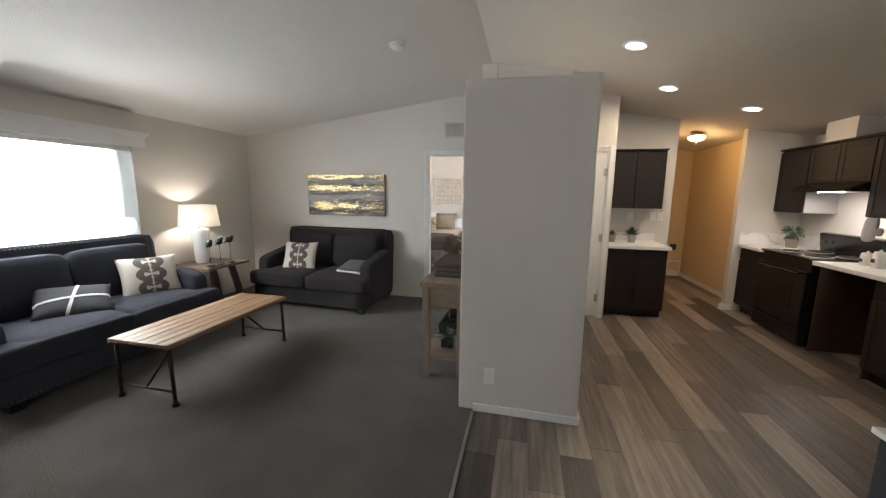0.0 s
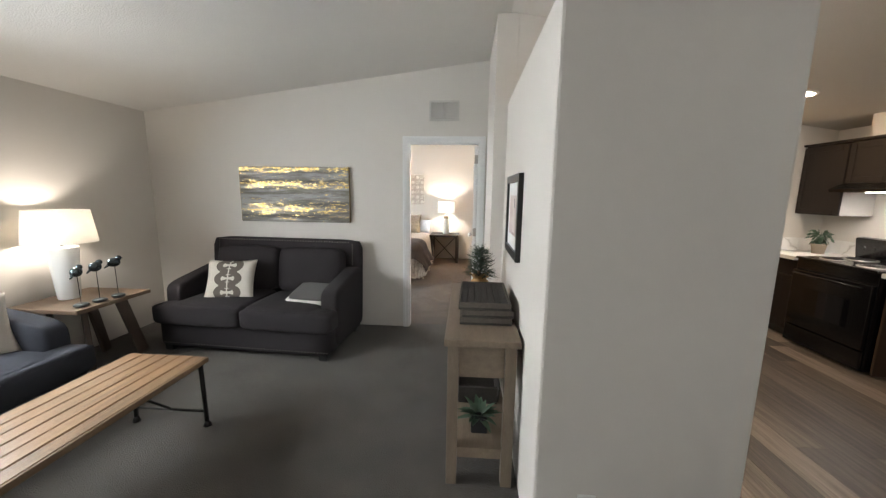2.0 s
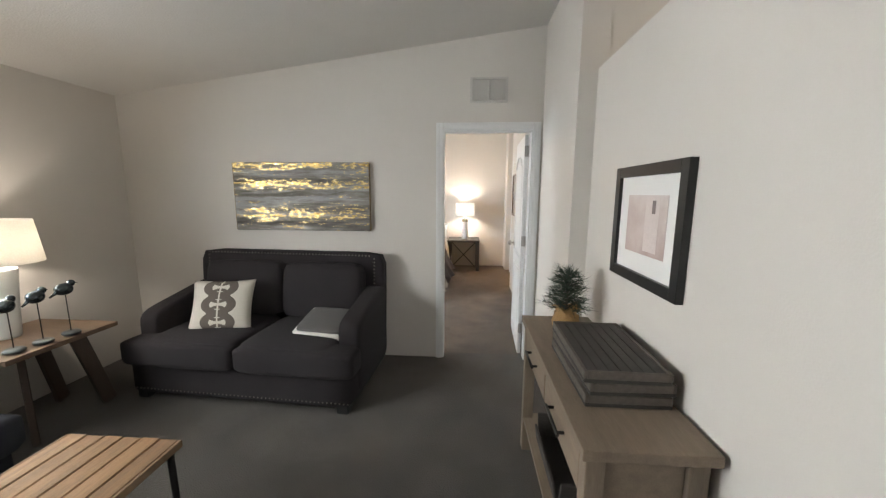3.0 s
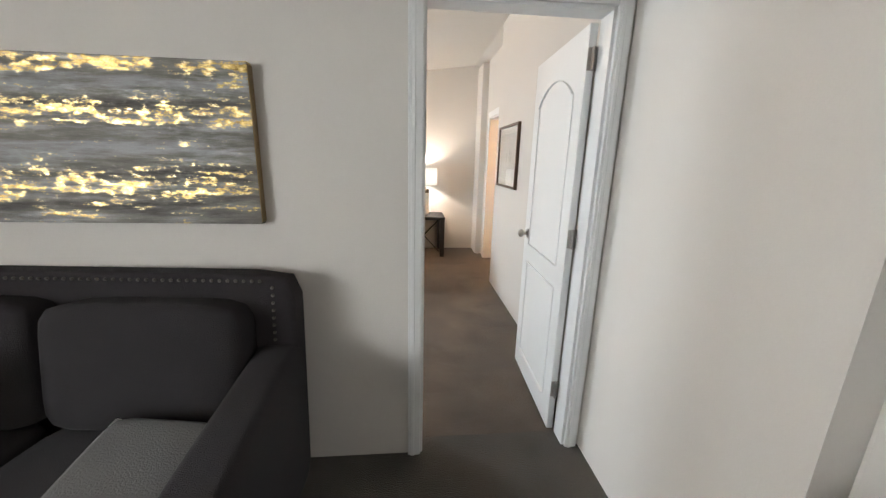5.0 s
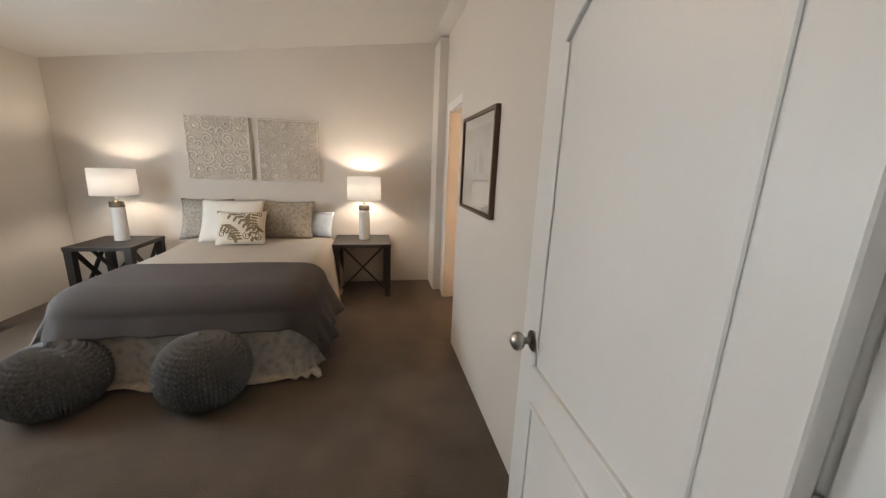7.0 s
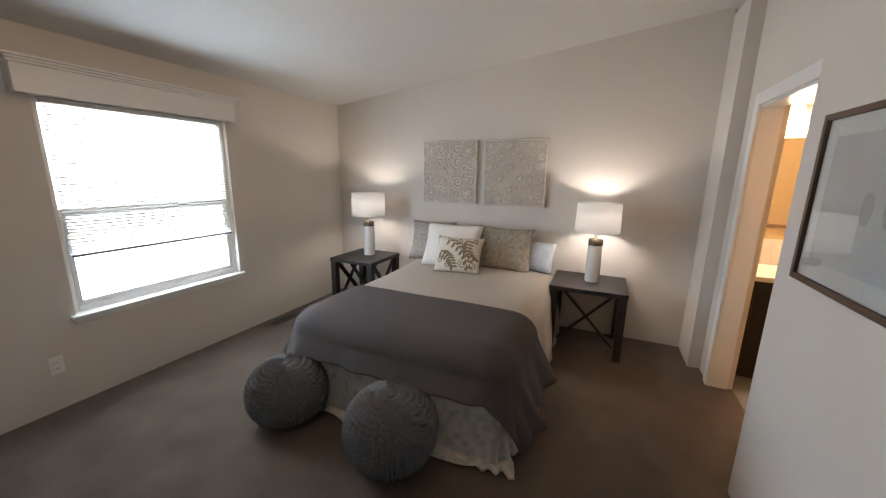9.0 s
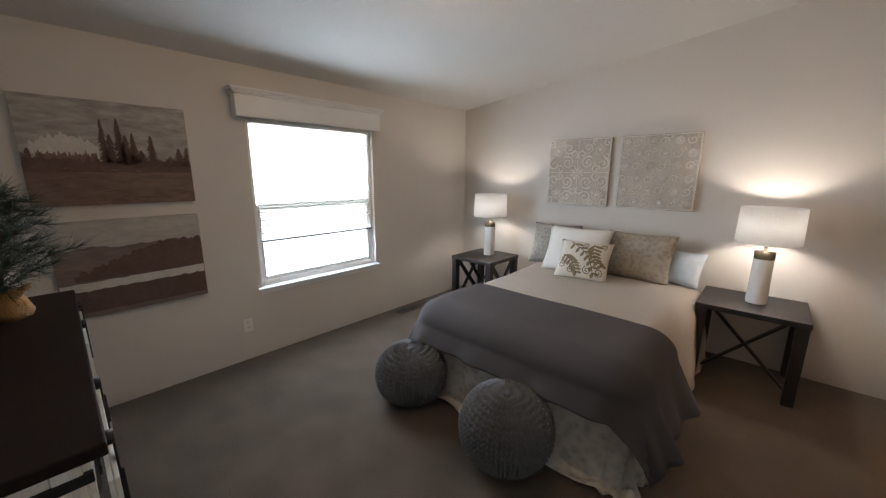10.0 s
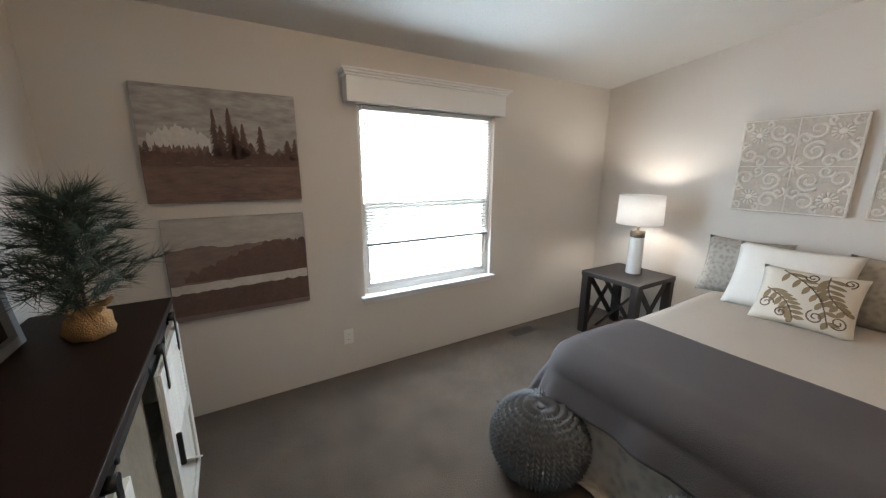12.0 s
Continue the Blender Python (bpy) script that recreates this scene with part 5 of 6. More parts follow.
hl = thing("ceiling_light", pose(2.75, 7.30, top(2.75)), "flush glass ceiling light, lit warm in the hall", "ceiling light")
part("canopy", lathe(bmesh.new(), ((0.001, 0), (0.075, 0.012), (0.075, -0.02), (0.05, -0.04), (0.001, -0.042)), 24), STEEL, hl)
gl = part("glass_dome", lathe(bmesh.new(), ((0.105, -0.06), (0.108, -0.07), (0.09, -0.10), (0.05, -0.12), (0.001, -0.125)), 32), LIT_WARM, hl, "warm lit glass dome")
gl.visible_shadow = False
part("rim", lathe(bmesh.new(), ((0.05, -0.043), (0.109, -0.052), (0.110, -0.060), (0.05, -0.05), (0.05, -0.043)), 32), STEEL, hl)
part("finial", rod(bmesh.new(), (0, 0, -0.13), (0, 0, -0.165), 0.007, 0.004, n=8), STEEL, hl)

dryer = thing("dryer_outlet", pose(3.185, 8.90, 0.56), "dark round dryer outlet on the hall wall", "outlet")
part("cover_plate", one((-0.055, -0.008, -0.055), (0.055, -0.0005, 0.055), 0.004), DARKHOLE, dryer)
part("socket", rod(bmesh.new(), (0, -0.0085, 0), (0, -0.03, 0), 0.035), POT_BLACK, dryer)
washer = thing("washer_box", pose(3.225, 8.90, 0.19), "white recessed utility box low on the hall wall", "utility box")
for a, b in (((-0.12, -0.02, -0.11), (-0.10, -0.0005, 0.11)), ((0.10, -0.02, -0.11), (0.12, -0.0005, 0.11)), ((-0.0995, -0.02, 0.09), (0.0995, -0.0005, 0.11)), ((-0.0995, -0.02, -0.11), (0.0995, -0.0005, -0.09))):
    part("rim", one(a, b, 0.003), PLASTIC, washer)
part("backing", one((-0.0995, -0.004, -0.0895), (0.0995, -0.0008, 0.0895)), HALLWALL, washer)


# ---- bedroom ----
LINEN = mat("beige_coverlet", (0.36, 0.315, 0.265), 0.9, var=0.06, scale=4, grain=0.12, fine=180, bump=0.35, sheen=0.1)
BLANKET = mat("taupe_throw", (0.058, 0.050, 0.050), 0.8, var=0.12, scale=3, grain=0.14, fine=220, bump=0.35, sheen=0.04, spec=0.2)
DUVET = damask("damask_duvet", (0.30, 0.285, 0.265), (0.46, 0.43, 0.38), 22)
GEOGREY = damask("grey_geometric", (0.22, 0.205, 0.18), (0.36, 0.335, 0.30), 40)
FLORAL = damask("beige_floral", (0.24, 0.21, 0.17), (0.37, 0.33, 0.27), 30)
PALEBLUE = mat("pale_blue_cotton", (0.42, 0.46, 0.50), 0.9, var=0.3, scale=12, grain=0.1, bump=0.3)
CREAM = mat("cream_cotton", (0.62, 0.575, 0.50), 0.9, var=0.05, grain=0.08, fine=220, bump=0.3)
KNIT = mat("grey_knit", (0.125, 0.128, 0.133), 0.95, var=0.15, grain=0.2, fine=160, bump=0.4)
BRASS = mat("aged_brass", (0.12, 0.10, 0.07), 0.45, 0.85, bump=0.05)
WHITEWASH = mat("whitewashed_wood", (0.66, 0.62, 0.56), 0.75, var=0.25, scale=4, grain=0.2, fine=50, bump=0.4)
# darker panel ground: shade between the carvings put into the wood colour
RECESS_SHADE = mat("shaded_recess_wood", (0.47, 0.42, 0.36), 0.8, var=0.25, scale=5, grain=0.2, fine=50, bump=0.3)
DISTRESS = mat("distressed_white_wood", (0.62, 0.60, 0.55), 0.65, var=0.22, scale=5, grain=0.2, fine=30, bump=0.2, stretch=(8, 8, 1))
DARKTOP = mat("dark_walnut_top", (0.015, 0.0075, 0.0055), 0.5, spec=0.12, var=0.3, scale=3, grain=0.2, fine=30, bump=0.08, stretch=(1, 12, 1))
GREYWOOD = mat("grey_frame_wood", (0.17, 0.168, 0.165), 0.55, var=0.15, grain=0.15, fine=40, bump=0.1)
m_, b_ = base("mirror_silver", 0.02, 1.0)
b_.inputs["Base Color"].default_value = (0.80, 0.80, 0.78, 1)
MIRROR = m_
m_, b_ = base("smoked_mirror", 0.03, 1.0)
b_.inputs["Base Color"].default_value = (0.15, 0.12, 0.10, 1)
SMOKED = m_


def drape(bm, bed, zt, ext, nx=60, ny=60, lift=0.0, wave=0.012, floor=0.014, r=0.15, flare=0.1, blunt=0.0):
    """Cloth laid over a bed block (x0, x1, y0, y1): ext gives how far it reaches beyond x0, x1, y0, y1 (negative: stops short);
    lift is its height above the block, so that layers nest."""
    x0, x1, y0, y1 = bed
    g = []
    for i in range(nx + 1):
        row = []
        for j in range(ny + 1):
            cx = x0 - ext[0] + (x1 - x0 + ext[0] + ext[1]) * i / nx
            cy = y0 - ext[2] + (y1 - y0 + ext[2] + ext[3]) * j / ny
            ex = max(x0 + r - cx, 0, cx - x1 + r)
            ey = max(y0 + r - cy, 0, cy - y1 + r)
            sx = -1 if cx < (x0 + x1) / 2 else 1
            sy = -1 if cy < (y0 + y1) / 2 else 1
            d = math.hypot(ex, ey)
            d *= 1 - blunt * math.sin(2 * math.atan2(ey, ex)) ** 2
            bx, by = min(max(cx, x0 + r), x1 - r), min(max(cy, y0 + r), y1 - r)
            px, py = bx, by
            z = zt + lift + 0.010 * (noise.noise(Vector((cx * 2.3, cy * 2.3, 5))) - 0.2)
            if d > 1e-6:
                e = math.hypot(ex, ey)
                ux, uy = sx * ex / e, sy * ey / e
                a = min(d / r, math.pi / 2)
                fall = max(0.0, d - r * math.pi / 2)
                run = (cx if ey > ex else cy) * 11 + 2.2 * math.atan2(uy, ux)
                fold = 0.9 + math.sin(run) + 0.6 * math.sin(run * 2.3 + 1.2) + 0.5 * noise.noise(Vector((cx * 5, cy * 5, 3)))
                out = (r + lift) * math.sin(a) + wave * min(1, fall * 4) * fold + flare * fall
                px, py = bx + ux * out, by + uy * out
                z = z - (r + lift) * (1 - math.cos(a)) * (r / (r + lift)) - fall
                low = floor + lift
                if z < low:
                    spill = low - z
                    px, py = px + ux * spill * 0.75, py + uy * spill * 0.75
                    z = low + 0.012 * (1 + math.sin(run * 1.7 + spill * 28))
            row.append(bm.verts.new((px, py, z)))
        g.append(row)
    for i in range(nx):
        for j in range(ny):
            f = bm.faces.new((g[i][j], g[i + 1][j], g[i + 1][j + 1], g[i][j + 1]))
            f.smooth = True
    return bm


def thick(ob, t):
    s = ob.modifiers.new("thickness", "SOLIDIFY")
    s.thickness, s.offset = t, 0.0
    return ob


BX0, BX1, BY0, BY1, BZ = -2.63, -1.08, 8.47, 10.50, 0.615
cxb, cyb = (BX0 + BX1) / 2, (BY0 + BY1) / 2
LB = (BX0 - cxb, BX1 - cxb, BY0 - cyb, BY1 - cyb)
bed = thing("bed", pose(cxb, cyb, 0), "queen bed made up with beige coverlet and grey duvet", "bed")
part("box_spring", one((LB[0] + 0.04, LB[2] + 0.05, 0.03), (LB[1] - 0.04, LB[3] - 0.01, 0.33), 0.02), WHITE_CLOTH, bed)
part("mattress", cushion(bmesh.new(), (LB[0] + 0.025, LB[2] + 0.03, 0.331), (LB[1] - 0.025, LB[3] - 0.01, BZ - 0.02), 12), WHITE_CLOTH, bed)
thick(part("duvet", drape(bmesh.new(), LB, BZ - 0.01, (0.42, 0.52, 0.60, -0.02), 90, 100, 0.0, blunt=0.16), DUVET, bed, "pale grey damask duvet falling to the floor"), 0.006)
thick(part("coverlet", drape(bmesh.new(), LB, BZ - 0.01, (0.30, 0.54, -0.12, -0.10), 70, 70, 0.012), LINEN, bed, "smooth beige coverlet"), 0.006)

throw = thing("throw_blanket", pose(cxb, cyb, 0), "taupe throw blanket spread over the foot of bed", "blanket")
bm = drape(bmesh.new(), LB, BZ - 0.01, (0.56, 0.32, 0.20, -1.36), 80, 70, 0.027, 0.026, flare=0.40)
thick(part("cloth", bm, BLANKET, throw), 0.008)


def bed_pillow(x, y, z, w, h, t, tilt, turn, material, label):
    p = thing("bed_pillow", pose(x, y, z, tilt, 0, turn), label, "pillow", "pillows on the bed")
    part("cover", pillow(bmesh.new(), w, h, t), material, p)
    return p


bed_pillow(-2.43, 10.34, 0.815, 0.52, 0.46, 0.17, 70, 4, GEOGREY, "grey patterned pillow propped on the bed")
bed_pillow(-1.62, 10.33, 0.81, 0.60, 0.46, 0.18, 68, -3, FLORAL, "beige floral pillow propped on the bed")
bed_pillow(-1.26, 10.37, 0.755, 0.30, 0.32, 0.14, 66, -12, PALEBLUE, "pale blue printed pillow at the bed edge")
bed_pillow(-2.12, 10.15, 0.825, 0.62, 0.48, 0.18, 64, 2, WHITE_CLOTH, "large white cotton pillow in the middle")
accent = bed_pillow(-1.98, 9.99, 0.775, 0.47, 0.38, 0.15, 58, 5, CREAM, "cream accent pillow with brown leaf embroidery")


def on_pillow(u, v, w=0.47, h=0.38, t=0.15):
    u, v = max(-0.97, min(0.97, u)), max(-0.97, min(0.97, v))
    th = ((1 - u * u) * (1 - v * v)) ** 0.42
    return Vector((w / 2 * u * (1 - 0.075 * (1 - v * v)), h / 2 * v * (1 - 0.075 * (1 - u * u)), t / 2 * th + 0.0022))


def stitched_line(bm, pts, wd=0.006):
    for (a, b), (c, d) in zip(pts, pts[1:]):
        bar(bm, on_pillow(a, b), on_pillow(c, d), wd, 0.003, 0.0008)


def stitched_leaf(bm, u, v, ang, ln, wd):
    left, right = [], []
    for i in range(7):
        k = i / 6
        s = wd * math.sin(math.pi * (0.06 + 0.9 * k)) ** 0.8
        cu, cv = u + math.cos(ang) * ln * k, v + math.sin(ang) * ln * k
        left.append(bm.verts.new(on_pillow(cu - math.sin(ang) * s, cv + math.cos(ang) * s)))
        right.append(bm.verts.new(on_pillow(cu + math.sin(ang) * s, cv - math.cos(ang) * s)))
    for i in range(6):
        bm.faces.new((left[i], left[i + 1], right[i + 1], right[i]))


THREAD = mat("brown_thread", (0.20, 0.145, 0.075), 0.7, var=0.25, grain=0.2, fine=150)
THREAD_DARK = mat("dark_brown_thread", (0.075, 0.05, 0.03), 0.7, var=0.25, grain=0.2, fine=150)
leaves, stems = bmesh.new(), bmesh.new()
for x0, y0, x1, y1, bend in ((-0.55, 0.85, 0.55, -0.85, 0.22), (0.35, 0.85, 0.85, -0.30, -0.15), (-0.80, 0.10, -0.10, -0.85, 0.12)):
    pts = []
    for i in range(15):
        k = i / 14
        pts.append((x0 + (x1 - x0) * k + bend * math.sin(math.pi * k), y0 + (y1 - y0) * k + bend * 0.6 * math.sin(math.pi * k)))
    stitched_line(stems, pts)
    way = math.atan2(y1 - y0, x1 - x0)
    for i in range(1, 14, 2):
        for s in (-1, 1):
            stitched_leaf(leaves, pts[i][0], pts[i][1], way + s * 0.85, 0.40 - 0.012 * i, 0.065)
for cu, cv, r, a0 in ((-0.72, -0.45, 0.17, 0.0), (0.30, -0.62, 0.18, 2.0), (0.72, -0.62, 0.17, 4.0), (-0.35, -0.70, 0.14, 1.0), (0.05, 0.72, 0.15, 3.0), (0.72, 0.72, 0.13, 5.0)):
    stitched_line(stems, [(cu + r * (1 - 0.8 * i / 20) * math.cos(a0 + i * 0.47), cv + r * 1.2 * (1 - 0.8 * i / 20) * math.sin(a0 + i * 0.47)) for i in range(21)], 0.007)
tagged(part("leaf_embroidery", leaves, THREAD, accent, "brown embroidered leaves"), kind="stuff")
tagged(part("stem_embroidery", stems, THREAD_DARK, accent, "dark brown embroidered stems and scrolls"), kind="stuff")


def pouf(m, r, h, label):
    """A knitted pouf: vertical ropes of chevron stitches gathered at the crown."""
    p = thing("knitted_pouf", m, label, "pouf", "poufs at the bed")
    ribs, rows = 32, 18
    bm = bmesh.new()
    def at(k, a, lift):
        ang = math.pi * (0.004 + 0.956 * k)
        rr = (math.sin(ang) ** 0.62) * r
        z = h / 2 + h / 2 * math.cos(ang) * (1 - 0.06 * math.sin(ang))
        n = Vector((math.cos(a) * math.sin(ang), math.sin(a) * math.sin(ang), math.cos(ang)))
        return Vector((rr * math.cos(a), rr * math.sin(a), z)) + n * lift
    lathe(bm, [(0.001, at(0, 0, -0.016).z)] + [(max(0.001, at(i / 24, 0, -0.016).x), max(0.0, at(i / 24, 0, -0.016).z)) for i in range(25)], 40)
    part("core", bm, KNIT, p)
    bm = bmesh.new()
    for i in range(ribs):
        a = 2 * math.pi * i / ribs
        half = math.pi / ribs * 0.86
        for j in range(rows):
            k0, k1 = 0.008 + 0.942 * j / rows, 0.008 + 0.942 * (j + 1.25) / rows
            for s in (-1, 1):
                # one leg of a stitch, leaning in to the rib's middle
                q = [at(k0, a + s * half, 0.001), at((k0 + k1) / 2, a + s * half * 0.98, 0.008), at(k1, a + s * half * 0.12, 0.001), at((k0 + k1) / 2, a + s * half * 0.10, 0.007)]
                c = at((k0 + k1) / 2, a + s * half * 0.52, 0.027)
                vs = [bm.verts.new(v) for v in q]
                cv = bm.verts.new(c)
                for e in range(4):
                    f = bm.faces.new((vs[e], vs[(e + 1) % 4], cv))
                    f.smooth = True
    tagged(part("knit_stitches", bm, KNIT, p), kind="stuff")
    part("crown_button", cushion(bmesh.new(), (-0.02, -0.02, h - 0.012), (0.02, 0.02, h + 0.004), 2.3, cuts=4), KNIT, p)
    return p


pouf(pose(-2.47, 8.29, 0), 0.237, 0.365, "round grey knitted pouf at the bed's foot")
pouf(pose(-1.67, 8.255, 0, 0, 0, 13), 0.24, 0.395, "larger round grey knitted pouf at the bed's foot")


def nightstand(m, w, d, h, label):
    """An open nightstand with crossed braces on the front and both ends."""
    n = thing("nightstand", m, label, "nightstand", "nightstands")
    part("tabletop", one((-w / 2, -d / 2, h - 0.04), (w / 2, d / 2, h), 0.004), ESPRESSO, n)
    lg = 0.066
    for sx in (-1, 1):
        for sy in (-1, 1):
            x0, y0 = sx * (w / 2 - lg / 2 - 0.005), sy * (d / 2 - lg / 2 - 0.005)
            part("leg", one((x0 - lg / 2, y0 - lg / 2, 0), (x0 + lg / 2, y0 + lg / 2, h - 0.0405), 0.003), ESPRESSO, n)
    for sx in (-1, 1):
        x0 = sx * (w / 2 - lg / 2 - 0.005)
        part("brace", bar(bmesh.new(), (x0 - 0.008, -d / 2 + lg, 0.03), (x0 - 0.008, d / 2 - lg, h - 0.05), 0.014, 0.05, 0.002), ESPRESSO, n)
        part("brace", bar(bmesh.new(), (x0 + 0.008, d / 2 - lg, 0.03), (x0 + 0.008, -d / 2 + lg, h - 0.05), 0.014, 0.05, 0.002), ESPRESSO, n)
    y0 = -d / 2 + lg / 2 + 0.005
    part("brace", bar(bmesh.new(), (-w / 2 + lg, y0 + 0.3 * d, 0.03), (w / 2 - lg, y0 + 0.3 * d, h - 0.05), 0.05, 0.014, 0.002), ESPRESSO, n)
    part("brace", bar(bmesh.new(), (w / 2 - lg, y0 + 0.33 * d, 0.03), (-w / 2 + lg, y0 + 0.33 * d, h - 0.05), 0.05, 0.014, 0.002), ESPRESSO, n)
    return n


nightstand(pose(-3.19, 10.13, 0), 0.56, 0.58, 0.61, "espresso wood nightstand with crossed braces by the window")
nightstand(pose(-0.775, 10.225, 0), 0.63, 0.57, 0.61, "espresso wood nightstand with crossed braces beside the bed")


def bedside_lamp(m, label):
    b = thing("bedside_lamp", m, label, "lamp", "bedside lamps")
    part("lamp_base", lathe(bmesh.new(), ((0.001, 0), (0.062, 0), (0.064, 0.008), (0.060, 0.32), (0.060, 0.338), (0.001, 0.338)), 32), CERAMIC, b)
    part("brass_band", lathe(bmesh.new(), ((0.0615, 0.3385), (0.0615, 0.392), (0.012, 0.396), (0.012, 0.43), (0.001, 0.43)), 32), BRASS, b, "aged brass band")
    part("socket", lathe(bmesh.new(), ((0.013, 0.4305), (0.013, 0.47), (0.001, 0.472)), 14), CERAMIC, b)
    drum_shade(0.190, 0.184, 0.460, 0.715, SHADE_WHITE, b, "white drum shade, lit")
    bm = bmesh.new()
    for i in range(3):
        a = i * 2.094
        rod(bm, (0.012 * math.cos(a), 0.012 * math.sin(a), 0.45), (0.187 * math.cos(a), 0.187 * math.sin(a), 0.468), 0.0015, n=6)
    part("spider", bm, STEEL, b)
    return b


bedside_lamp(pose(-3.18, 10.19, 0.61), "white ceramic lamp, brass band, lit, near the window")
bedside_lamp(pose(-0.755, 10.25, 0.61), "white ceramic lamp with brass band, lit beside bed")


def scroll(bm, cx, cz, r, turns, a0, hand, y, thickr=0.0115, steps=26):
    """A carved spiral in relief."""
    prev = None
    for i in range(steps + 1):
        k = i / steps
        rr = r * (1 - 0.80 * k)
        a = a0 + hand * turns * 2 * math.pi * k
        q = Vector((cx + rr * math.cos(a), y, cz + rr * math.sin(a)))
        if prev is not None:
            rod(bm, prev, q, thickr * (1 - 0.35 * k), n=6, caps=False)
        prev = q


def flower(bm, cx, cz, r, y):
    for i in range(12):
        a = i * math.pi / 6
        rod(bm, (cx + 0.45 * r * math.cos(a), y, cz + 0.45 * r * math.sin(a)), (cx + r * math.cos(a), y, cz + r * math.sin(a)), 0.005, 0.008, n=6)
    sub = bmesh.new()
    bmesh.ops.create_icosphere(sub, subdivisions=2, radius=0.4 * r)
    merge(bm, sub, Matrix.Translation((cx, y, cz)) @ Matrix.Diagonal((1, 0.4, 1, 1)))


def carved_panel(x, fine, label):
    p = thing("carved_wall_panel", pose(x, YN, 1.573), label, "wall art", "carved panels over the bed")
    hw, hh = 0.322, 0.336
    part("panel", one((-hw, -0.034, -hh), (hw, -0.0005, hh), 0.006), RECESS_SHADE, p)
    yy = -0.036
    bm = bmesh.new()
    if not fine:
        for sx in (-1, 1):
            for sz in (-1, 1):
                h = sx * sz
                flower(bm, sx * 0.215, sz * 0.225, 0.055, yy)
                for (cx, cz, r, t, a0, hd) in ((0.10, 0.245, 0.062, 1.3, 3.4, 1), (0.255, 0.085, 0.060, 1.3, 1.2, -1), (0.105, 0.10, 0.066, 1.5, 0.8, 1), (0.045, 0.185, 0.045, 1.2, 4.2, -1), (0.185, 0.035, 0.045, 1.2, 0.0, 1), (0.285, 0.285, 0.032, 1.0, 2.0, 1), (0.165, 0.30, 0.028, 1.0, 5.0, -1), (0.29, 0.165, 0.028, 1.0, 3.0, 1)):
                    a = a0 if sx > 0 else math.pi - a0
                    a = a if sz > 0 else -a
                    scroll(bm, sx * cx, sz * cz, r, t, a, hd * h, yy)
        for i in range(8):
            a = i * math.pi / 4 + 0.39
            rod(bm, (0.02 * math.cos(a), yy, 0.02 * math.sin(a)), (0.075 * math.cos(a), yy, 0.075 * math.sin(a)), 0.006, 0.012, n=6)
    else:
        k = 0
        for i in range(6):
            for j in range(6):
                cx, cz = -0.265 + i * 0.106, -0.275 + j * 0.11
                k += 1
                if (i + j) % 2:
                    flower(bm, cx, cz, 0.036, yy)
                else:
                    scroll(bm, cx - 0.012, cz, 0.038, 1.2, k * 1.3, 1 if i % 2 else -1, yy, 0.0065, 18)
                    scroll(bm, cx + 0.028, cz + 0.03, 0.024, 1.0, k * 0.9, -1, yy, 0.005, 14)
    part("carved_relief", bm, WHITEWASH, p)
    bm = bmesh.new()
    for a, b in (((-hw, -hh), (hw, -hh)), ((hw, -hh), (hw, hh)), ((hw, hh), (-hw, hh)), ((-hw, hh), (-hw, -hh))):
        bar(bm, (a[0] * 0.975, yy, a[1] * 0.975), (b[0] * 0.975, yy, b[1] * 0.975), 0.014, 0.010, 0.003)
    if not fine:
        bar(bm, (-hw * 0.96, yy, 0), (hw * 0.96, yy, 0), 0.008, 0.006, 0.002)
        bar(bm, (0, yy, -hh * 0.96), (0, yy, hh * 0.96), 0.008, 0.006, 0.002)
    part("border", bm, WHITEWASH, p)
    return p


carved_panel(-2.312, False, "whitewashed carved wood panel with scrolls and flowers")
carved_panel(-1.588, True, "whitewashed carved wood panel with a fine lattice")


# canvases on the window wall, facing east; local x runs along the wall
def canvas(y0, y1, z0, z1, material, label):
    c = thing("canvas_painting", pose(XW, (y0 + y1) / 2, (z0 + z1) / 2), label, "painting", "landscape canvases")
    part("canvas", one((0.0005, -(y1 - y0) / 2, -(z1 - z0) / 2), (0.038, (y1 - y0) / 2, (z1 - z0) / 2), 0.003), material, c)
    return c


BROWN = mat("painted_brown", (0.105, 0.060, 0.048), 0.7, var=0.35, scale=20, grain=0.25, fine=60)
RUST = mat("painted_rust", (0.17, 0.105, 0.080), 0.7, var=0.35, scale=14, grain=0.25, fine=50)
PALE = mat("painted_pale", (0.52, 0.49, 0.46), 0.7, var=0.2, scale=14, grain=0.2, fine=50)
rnd = random.Random(8)


def ragged(bm, pts, x, low):
    """A flat painted shape: a ragged skyline above the height low."""
    for (ya, za), (yb, zb) in zip(pts, pts[1:]):
        vs = [bm.verts.new(v) for v in ((x, ya, low), (x, yb, low), (x, yb, max(low + 0.001, zb)), (x, ya, max(low + 0.001, za)))]
        bm.faces.new(vs)


c1 = canvas(6.66, 7.44, 1.352, 1.968, landscape("mountain_painting", -0.05, (0.20, 0.125, 0.095), (0.10, 0.06, 0.05), (0.24, 0.215, 0.20), (0.42, 0.39, 0.365), 0.04), "canvas of brown firs before a snowy mountain")


